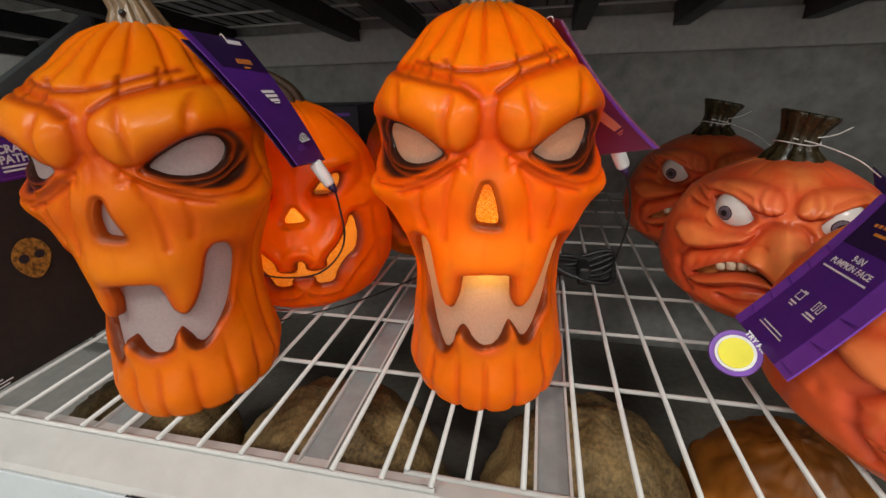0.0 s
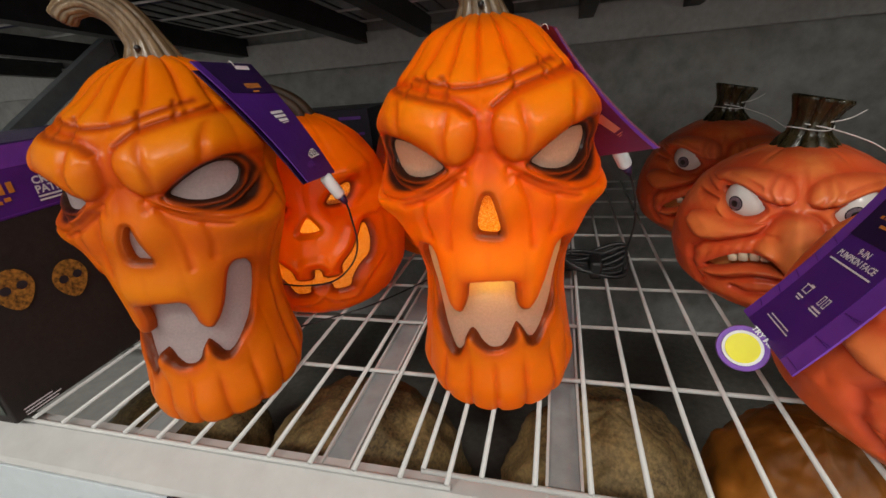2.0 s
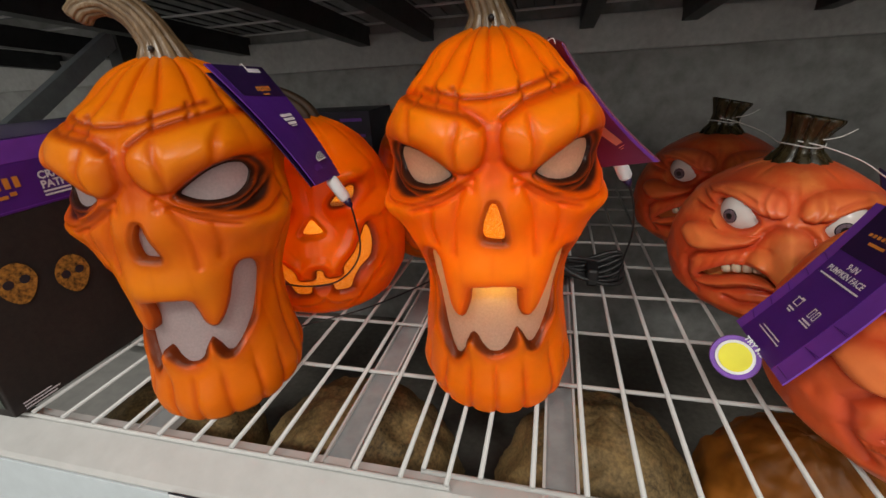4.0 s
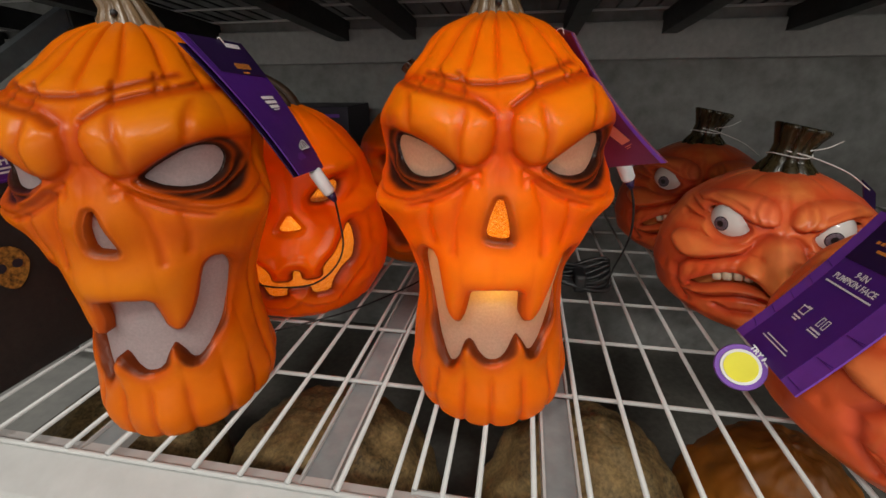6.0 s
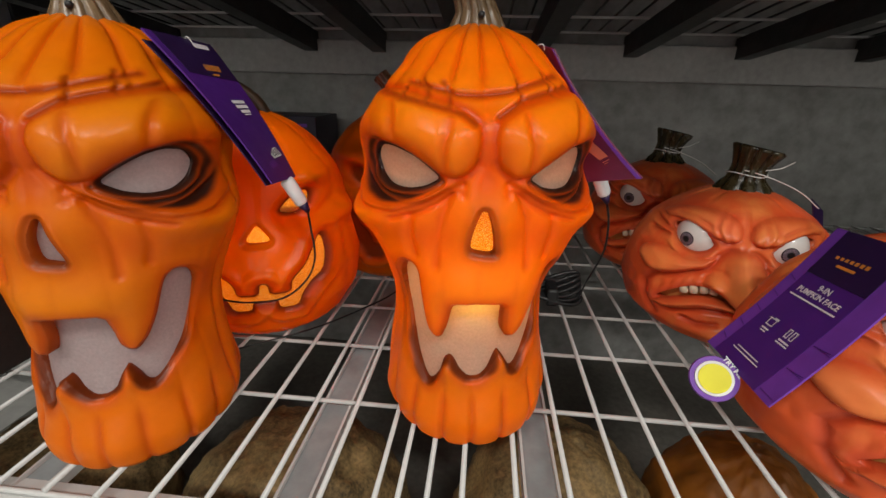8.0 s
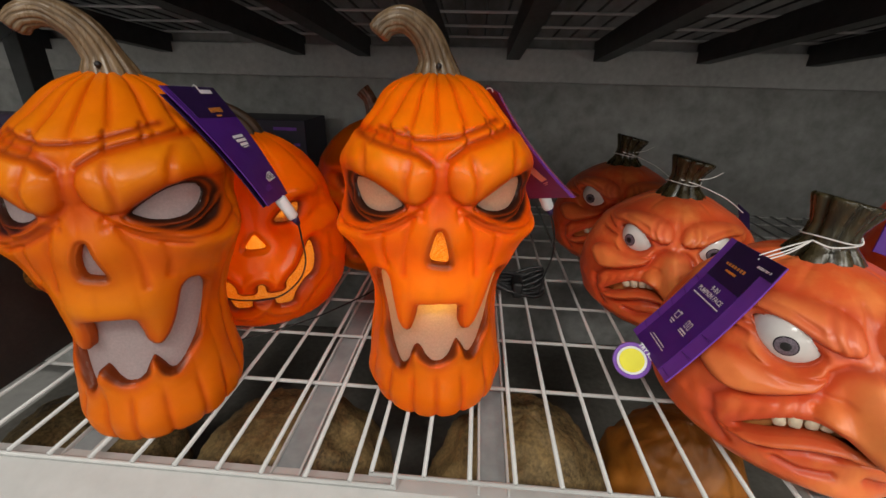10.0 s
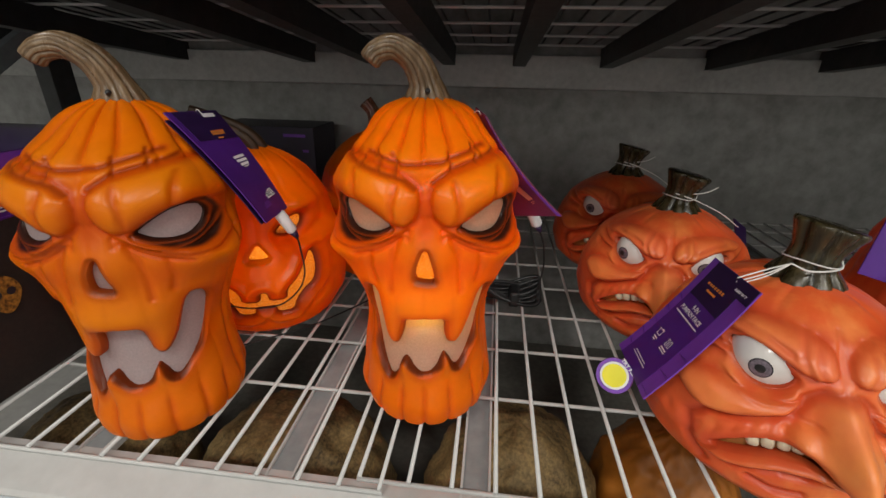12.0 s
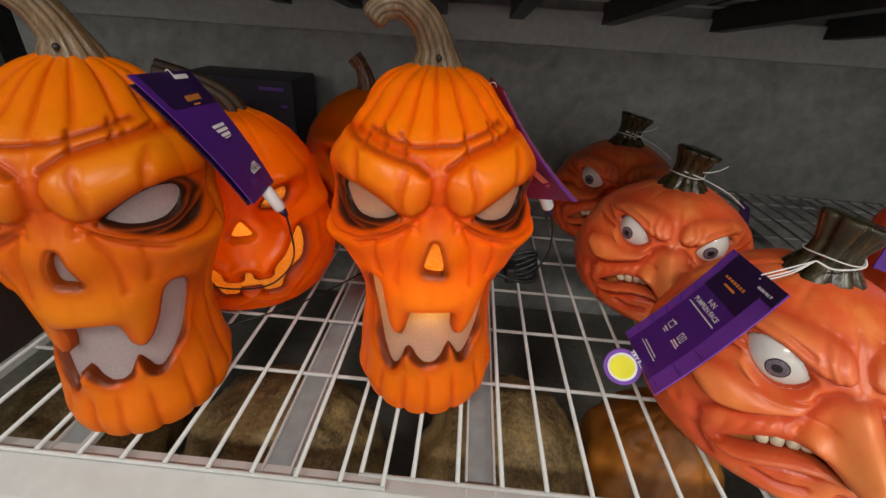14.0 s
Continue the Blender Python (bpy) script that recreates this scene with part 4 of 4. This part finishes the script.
t1.panel("panel", 0.80, 0.995, 0.002, 0.12, PURPLE_DARK, 0.0007)
def larger(rects, k=1.5):
    return [tuple(v * k for v in r) for r in rects]


t1.rows(larger([(-0.011 + k * 0.0032, -0.011 + k * 0.0032 + 0.0022, 0, 0.006) for k in range(7)] + [(-0.006, 0.006, -0.004, -0.0025)]), 0.45, 0.17, PRINT_ORANGE)
t1.words("5267879", 0.0058, 0.80, 0.085, bold=0.0003)
t1.words("9-IN", 0.0070, 0.47, 0.37, bold=0.0002)
t1.words("PUMPKIN FACE", 0.0066, 0.47, 0.42, bold=0.0002)
t1.rows([(-0.025, 0.025, 0, 0.0014)], 0.47, 0.455, PRINT_WHITE)
for k in range(5):
    t1.panel("web_line", 0.82, 0.985, 0.62 + 0.085 * k, 0.6235 + 0.085 * k, PURPLE, 0.0004, skew=-0.10 * (k % 2))
    t1.panel("web_line", 0.02, 0.12, 0.35 + 0.13 * k, 0.3535 + 0.13 * k, PURPLE, 0.0004, skew=0.2)
t1.rows(larger([(-0.0028, 0.0028, 0, 0.0007), (-0.0028, -0.0021, 0, 0.0042), (0.0021, 0.0028, 0, 0.0042), (-0.0034, 0.0, 0.0042, 0.0049), (0.0, 0.0034, 0.0042, 0.0056),
         (-0.003, 0.003, -0.0026, -0.0016), (-0.002, 0.002, -0.0042, -0.0034)]), 0.34, 0.68, PRINT_WHITE)
t1.rows(larger([(-0.0032, -0.0026, 0, 0.0055), (-0.0012, -0.0006, 0, 0.0055), (-0.0026, -0.0012, 0.0049, 0.0055), (-0.0026, -0.0012, 0, 0.0006),
         (0.0006, 0.0012, 0, 0.0055), (0.0026, 0.0032, 0, 0.0055), (0.0012, 0.0026, 0.0049, 0.0055), (0.0012, 0.0026, 0, 0.0006),
         (-0.004, 0.004, -0.0026, -0.0016), (-0.0045, 0.0045, -0.0042, -0.0034)]), 0.60, 0.68, PRINT_WHITE)
t1.rows(larger([(-0.010, 0.010, 0, 0.0007), (-0.012, 0.012, -0.0020, -0.0013)]), 0.45, 0.88, PRINT_WHITE)
facing = Vector((0.09, 0.16, 1.33)) - Vector((0.236, 0.517, 1.075))
button_place = Matrix.Translation((0.236, 0.517, 1.075)) @ facing.to_track_quat("Z", "Y").to_matrix().to_4x4() @ Matrix.Rotation(math.radians(-42), 4, "Z")
but = thing("push_button", button_place, "round yellow button with a purple and white rim", "push button")
for nm, r, z, mt in (("rim", 0.0185, 0.0, PURPLE_LIGHT), ("ring", 0.0145, 0.0016, PAPER), ("button", 0.0122, 0.0026, YELLOW)):
    bm = bmesh.new()
    bmesh.ops.create_cone(bm, cap_ends=True, segments=40, radius1=r, radius2=r * 0.96, depth=0.003)
    bmesh.ops.translate(bm, verts=bm.verts[:], vec=(0, 0, z))
    part(nm, bm, mt, but)
lettering("lettering", "TRY ME", 0.0055, pose(0.0, 0.0148, 0.0028), PRINT_WHITE, but, 0.0002, "CENTER")
cord = thing("tag_string", Matrix.Identity(4), "thin white string tying the tag to the stem", "string", "tag strings")
knot = Vector((0.369, 0.523, 1.211))
for d in (0.0, 0.004, -0.003):
    wire("strand", [t1.at(0.62, 0.04, 0.001) + Vector((0, 0, d)), t1.at(0.62, 0.04).lerp(knot, 0.5) + Vector((0, -0.004, d + 0.002)), knot], 0.0007, STRING, cord)
wire("strand", [knot, knot + Vector((0.014, -0.006, -0.004)), knot + Vector((0.040, -0.002, -0.002)), knot + Vector((0.048, 0.010, 0.003))], 0.0008, STRING, cord)
for (fx, fy) in ((0.370, 0.782), (0.357, 1.005)):
    cord = thing("tag_string", Matrix.Identity(4), "thin white string looped on a pumpkin stem", "string", "tag strings")
    z = 1.2085
    wire("strand", [(fx - 0.012, fy - 0.016, z), (fx + 0.012, fy - 0.026, z - 0.006), (fx + 0.045, fy - 0.036, z - 0.020), (fx + 0.075, fy - 0.032, z - 0.040)], 0.0007, STRING, cord)
    wire("strand", [(fx + 0.006, fy - 0.018, z), (fx + 0.026, fy - 0.02, z + 0.004), (fx + 0.042, fy - 0.018, z + 0.012)], 0.0006, STRING, cord)
t2 = Tag([(0.442, 0.760, 1.178), (0.470, 0.775, 1.160), (0.486, 0.775, 1.108), (0.462, 0.760, 1.122)], 0.0, "dark purple hang tag seen from its side", PURPLE_DARK)
t4 = Tag([(0.500, 0.600, 1.271), (0.570, 0.600, 1.255), (0.546, 0.565, 1.164), (0.462, 0.565, 1.188)], 0.0, "purple hang tag with pale print", PURPLE)
t4.rows([(-0.02, 0.02, 0, 0.006), (-0.02, 0.005, -0.01, -0.004)], 0.5, 0.75, PURPLE_LIGHT)

tl = Tag([(-0.199, 0.505, 1.326), (-0.195, 0.575, 1.322), (-0.149, 0.612, 1.207), (-0.130, 0.527, 1.218)], 0.004, "dark purple folded hang tag beside a lantern", PURPLE)
tl.panel("panel", 0.10, 0.985, 0.004, 0.26, PURPLE_DARK, 0.0005)
tl.rows([(-0.0015 + k * 0.0026, 0.0003 + k * 0.0026, 0, 0.005) for k in range(-3, 5)] + [(-0.004, 0.005, -0.004, -0.0025)], 0.58, 0.22, PRINT_ORANGE)
tl.rows([(-0.009, 0.009, 0, 0.004)], 0.72, 0.06, PRINT_WHITE)
tl.rows([(-0.010, 0.010, 0, 0.003), (-0.009, 0.010, -0.0045, -0.0015), (-0.007, 0.008, -0.009, -0.006), (-0.005, 0.006, -0.011, -0.010)], 0.60, 0.44, PRINT_WHITE)
tl.rows([(-0.010, 0.010, -0.0045, 0.0045)], 0.66, 0.80, PAPER)
tl.rows([(-0.0085 + k * 0.002, -0.0085 + k * 0.002 + (0.0012 if k % 3 else 0.0006), -0.0035, 0.0035) for k in range(9)], 0.66, 0.799, PRINT_BLACK)
tl.panel("back_leaf", 0.0, 1.0, 0.04, 0.99, PURPLE_DARK, -0.0055, 0.0010, "rear leaf of the folded card")
tl.rows([(-0.008 + k * 0.004, -0.006 + k * 0.004, -0.003, 0.003) for k in range(4)], 0.40, 0.88, PURPLE_LIGHT)
tc = Tag([(0.074, 0.606, 1.330), (0.086, 0.578, 1.324), (0.171, 0.578, 1.226), (0.118, 0.606, 1.214)], 0.006, "purple hang tag with the lantern's red glow in its colour", PURPLE_REDLIT)
tc.panel("edge", 0.94, 1.0, 0.0, 1.0, PURPLE_LIGHT, 0.0006)
tc.rows([(-0.0125, 0.0125, -0.010, 0.010)], 0.60, 0.76, PRINT_PINK, 45)
tc.rows([(-0.0105 + k * 0.0022, -0.0105 + k * 0.0022 + (0.0012 if k % 3 else 0.0006), -0.0065, 0.0075) for k in range(10)], 0.60, 0.759, PURPLE_REDLIT, 45)
tc.rows([(-0.012, 0.010, -0.0135, -0.0127), (-0.012, 0.006, -0.0155, -0.0148)], 0.60, 0.76, PRINT_PINK, 45)

for tag, place in ((tl, (0.62, 0.03)), (tc, (0.55, 0.02))):
    a = tag.at(*place, 0.001)
    wire("fastener", [a, a + Vector((-0.002, -0.002, 0.004)), a + Vector((-0.006, 0.001, 0.003)), a + Vector((-0.009, 0.003, -0.002))], 0.0005, STRING, tag.ob)

# press switches on thin black leads
def switch_lead(tip, run, label):
    ob = thing("switch_lead", Matrix.Identity(4), label, "cable", "switch leads")
    tip = Vector(tip)
    d = Vector((0.010, 0.004, -0.020))
    v, f, _ = tube([tip - d * 0.7, tip - d * 0.6, tip + d * 0.4, tip + d * 0.5], [0.0055, 0.0066, 0.0062, 0.0048], 14)
    mesh_object("switch", v, f, PAPER, ob, "pale translucent switch")
    v, f, _ = tube([tip + d * 0.45, tip + d * 0.9], [0.0052, 0.0022], 12)
    mesh_object("sleeve", v, f, PURPLE_DARK, ob)
    wire("lead", [tip + d * 0.85] + run, 0.0011, BLACK, ob, 60)
    return ob


switch_lead((-0.138, 0.585, 1.196), [(-0.133, 0.600, 1.160), (-0.131, 0.600, 1.126), (-0.142, 0.598, 1.100), (-0.168, 0.594, 1.079), (-0.207, 0.590, 1.073), (-0.240, 0.588, 1.076)], "black lead with a pale press switch hanging by the lantern")
switch_lead((0.146, 0.606, 1.214), [(0.163, 0.622, 1.172), (0.168, 0.64, 1.135), (0.172, 0.70, 1.075), (0.180, 0.77, 1.012), (0.165, 0.785, 1.007)], "black lead running down to the wire deck")
switch_lead((0.497, 0.556, 1.172), [(0.520, 0.560, 1.140), (0.535, 0.58, 1.08), (0.540, 0.62, 1.02), (0.560, 0.66, 1.008)], "pale press switch under the purple tag")
coil = thing("cable_bundle", pose(0.145, 0.778, 1.0053) @ Matrix.Diagonal((1.45, 1.45, 1.45, 1)), "tied bundle of thin black cable on the wire deck", "cable")
for k in range(7):
    a = 0.5 * k
    pts = [(0.030 * math.cos(t) , 0.011 * math.sin(t + 0.3 * k) + 0.002 * k, 0.006 + 0.004 * k * 0.6 + 0.004 * math.sin(2 * t + a)) for t in np.linspace(a, a + 2 * math.pi, 14)]
    wire("loop", pts, 0.0023, BLACK, coil, 44)
bm = box_bm(-0.006, 0.006, -0.013, 0.015, 0.0, 0.019, 0.003)
part("tie", bm, BLACK, coil)
wire("loop", [(-0.03, 0.0, 0.006), (-0.045, 0.02, 0.004), (-0.055, 0.06, 0.003), (-0.04, 0.1, 0.003)], 0.0012, BLACK, coil)

lead = thing("floor_lead", Matrix.Identity(4), "thin black lead lying along the wire deck", "cable")
wire("lead", [(-0.235, 0.598, 1.006), (-0.16, 0.66, 1.006), (-0.10, 0.74, 1.006), (-0.06, 0.80, 1.006), (0.04, 0.80, 1.006), (0.10, 0.775, 1.006)], 0.0012, BLACK, lead)

# ---- cartons ----
carton = thing("carton", pose(-0.447, 0.400, 1.0028), "dark printed carton with a purple band", "carton")
part("body", box_bm(-0.26, 0, 0, 0.36, 0, 0.268, 0.0015), BOX_PRINT, carton)
part("lid", box_bm(-0.2601, 0.0003, -0.0003, 0.3603, 0.2682, 0.2696, 0.0004), plain("glossy_purple_lid", (0.05, 0.03, 0.10), 0.22), carton, "glossy purple carton lid")
part("band", box_bm(-0.2602, 0.0006, -0.0006, 0.3604, 0.198, 0.2675, 0.0004), PURPLE, carton, "purple printed band")
part("band_edge", box_bm(-0.2604, 0.0009, -0.0009, 0.3606, 0.246, 0.268, 0.0004), PURPLE_LIGHT, carton)
SIDE = Matrix(((0, 0, 1, 0.0015), (1, 0, 0, 0), (0, 1, 0, 0), (0, 0, 0, 1)))
lettering("lettering", "CRACKLE", 0.0112, SIDE @ pose(0.110, 0.2250, 0), PRINT_WHITE, carton, 0.0004)
lettering("lettering", "PATHWAY", 0.0112, SIDE @ pose(0.110, 0.2150, 0), PRINT_WHITE, carton, 0.0004)
bars("print", [(0.110, 0.150, 0.2105, 0.2125), (0.110, 0.146, 0.2065, 0.2085)], SIDE, PRINT_WHITE, carton)
bars("brand_mark", [(0.034 + k * 0.0088, 0.0395 + k * 0.0088, 0.222, 0.233) for k in range(7)] + [(0.046, 0.050, 0.2145, 0.2175), (0.052, 0.078, 0.213, 0.2165), (0.080, 0.086, 0.2145, 0.2185)], SIDE, PRINT_ORANGE, carton)
bars("print", [(0.010, 0.038, 0.010, 0.0115), (0.010, 0.046, 0.0065, 0.008), (0.010, 0.042, 0.003, 0.0045)], SIDE, PRINT_WHITE, carton)


def printed_skull(cy, cz, size):
    m = Mat("printed_gold_skull")
    m.base(m.ramp(m.noise(180, 5), [(0.35, (0.05, 0.02, 0.006)), (0.62, (0.50, 0.23, 0.04))])).set(Roughness=0.5)
    pts = [(size * (0.52 * math.cos(a) * (1 - 0.28 * max(0, -math.sin(a)))), size * (0.62 * math.sin(a))) for a in np.linspace(0, 2 * math.pi, 28)[:-1]]
    ob = mesh_object("printed_skull", [(x, y, 0) for x, y in pts], [tuple(range(len(pts)))], m.m, carton, smooth=False)
    ob.matrix_local = SIDE @ pose(cy, cz, 0.0001)
    for dx in (-0.21, 0.21):
        p2 = [(dx * size + size * 0.14 * math.cos(a), size * 0.06 + size * 0.13 * math.sin(a)) for a in np.linspace(0, 2 * math.pi, 16)[:-1]]
        o2 = mesh_object("printed_socket", [(x, y, 0) for x, y in p2], [tuple(range(len(p2)))], PRINT_BLACK, ob, smooth=False)
        o2.matrix_local = pose(0, 0, 0.0003)


part("front_print", box_bm(-0.255, -0.006, -0.0014, -0.0006, 0.012, 0.196, 0.0002), wall_material("teal_grey_print", (0.012, 0.014, 0.012), (0.11, 0.13, 0.11), 11.0), carton, "dim grey-green printed picture")
bars("print", [(0.006, 0.350, 0.2005, 0.2012)], SIDE, PURPLE_LIGHT, carton)
printed_skull(0.052, 0.130, 0.036)
printed_skull(0.104, 0.117, 0.036)
printed_skull(0.165, 0.105, 0.036)

back_box = thing("carton", pose(-0.328, 1.13, 1.0028), "small dark purple carton against the back panel", "carton")
part("body", box_bm(-0.26, 0, 0, 0.14, 0, 0.228, 0.0015), plain("near_black_card", (0.012, 0.007, 0.024), 0.45, vary=0.3), back_box)
bars("print", [(-0.075, -0.02, 0.205, 0.212), (-0.03, -0.015, 0.17, 0.176)], Matrix(((1, 0, 0, 0), (0, 0, -1, -0.0008), (0, 1, 0, 0), (0, 0, 0, 1))), PURPLE_LIGHT, back_box)

# ---- price labels on the lip ----
def price_label(x, z, w, h, label):
    ob = thing("price_label", pose(x, 0.3706, z), label, "price label", "price labels")
    part("card", box_bm(0, w, -0.0008, 0.0008, -h, 0, 0.0003), PAPER, ob)
    part("edge", box_bm(-0.001, w + 0.001, -0.0004, 0.0009, -0.0012, 0.001, 0.0003), PRINT_BLACK, ob, "dark top edge")
    return ob


FACE = Matrix(((1, 0, 0, 0), (0, 0, -1, -0.0012), (0, 1, 0, 0), (0, 0, 0, 1)))
pl = price_label(-0.232, 0.983, 0.120, 0.078, "white shelf price label with black print")
lettering("lettering", "$", 0.016, FACE @ pose(0.008, -0.016, 0), PRINT_BLACK, pl, 0.0004)
lettering("lettering", "39", 0.036, FACE @ pose(0.019, -0.030, 0), PRINT_BLACK, pl, 0.0012)
lettering("lettering", "98", 0.017, FACE @ pose(0.057, -0.017, 0), PRINT_BLACK, pl, 0.0005)
for k, wd in enumerate(("Everyday", "Low", "Price")):
    lettering("lettering", wd, 0.0082, FACE @ pose(0.082, -0.011 - 0.0085 * k, 0), PRINT_BLACK, pl, 0.0001)
lettering("lettering", "HL INTERACTIVE JACK O", 0.0082, FACE @ pose(0.008, -0.042, 0), PRINT_BLACK, pl, 0.0001)
lettering("lettering", "LANTERNS", 0.0082, FACE @ pose(0.008, -0.051, 0), PRINT_BLACK, pl, 0.0001)
bars("print", [(0.008, 0.04, -0.066, -0.060), (0.05, 0.10, -0.066, -0.062)], FACE, PRINT_BLACK, pl)
p2 = price_label(-0.640, 0.915, 0.112, 0.078, "white price label hanging below the lip")
bars("print", [(0.01, 0.05, -0.03, -0.008), (0.06, 0.10, -0.012, -0.008), (0.06, 0.1, -0.022, -0.018), (0.01, 0.1, -0.045, -0.041)], FACE, PRINT_BLACK, p2)

# ---- rack end and brace ----
post = thing("rack_upright", pose(-0.97, 1.14, 0.55), "dark steel rack upright with a diagonal brace", "rack upright")
part("post", box_bm(-0.02, 0.02, -0.03, 0.03, -0.55, 1.3, 0.002), BEAM_STEEL_AND_SHADE, post)
bm = box_bm(-0.012, 0.012, -0.26, 0.26, -0.018, 0.018, 0.001)
br = part("brace", bm, GALV, post, "grey diagonal brace")
br.matrix_local = pose(0.0, -0.20, 0.765, 32, 0, 0)

# ---- props on the shelf below ----
def prop(name, x, y, z, r, h, ribs, depth, mat, label, seed):
    cols, rows = 96, 60
    v, f = [], []
    for i in range(rows + 1):
        p = math.pi * i / rows
        for k in range(cols):
            t = 2 * math.pi * k / cols
            g = abs(math.sin(ribs * t / 2)) if ribs else 1.0
            q = Vector((math.sin(p) * math.cos(t), math.sin(p) * math.sin(t), -math.cos(p)))
            s = 1 - depth * (1 - g) + 0.05 * noise.fractal(q * 3 + Vector((seed, 0, 0)), 0.6, 2.0, 4)
            v.append((q.x * r * s, q.y * r * s, (q.z * s + 1) * h / 2))
    for i in range(rows):
        for k in range(cols):
            k2 = (k + 1) % cols
            f.append((i * cols + k, i * cols + k2, (i + 1) * cols + k2, (i + 1) * cols + k))
    ob = mesh_object(name, v, f, mat)
    ob.location = (x, y, z)
    return tagged(ob, label, "pumpkin", "props on the shelf below")


prop("resin_pumpkin", -0.19, 0.60, 0.54, 0.16, 0.34, 0, 0.0, STONE, "mottled brown resin pumpkin on the lower shelf", 1.0)
prop("resin_pumpkin", 0.155, 0.62, 0.54, 0.135, 0.36, 0, 0.0, STONE, "mottled bronze resin pumpkin on the lower shelf", 5.0)
prop("resin_pumpkin", 0.40, 0.66, 0.54, 0.115, 0.33, 0, 0.0, AMBER, "glossy amber pumpkin on the lower shelf", 9.0)
prop("resin_pumpkin", -0.55, 0.62, 0.54, 0.14, 0.30, 0, 0.0, STONE, "mottled brown resin pumpkin on the lower shelf", 13.0)
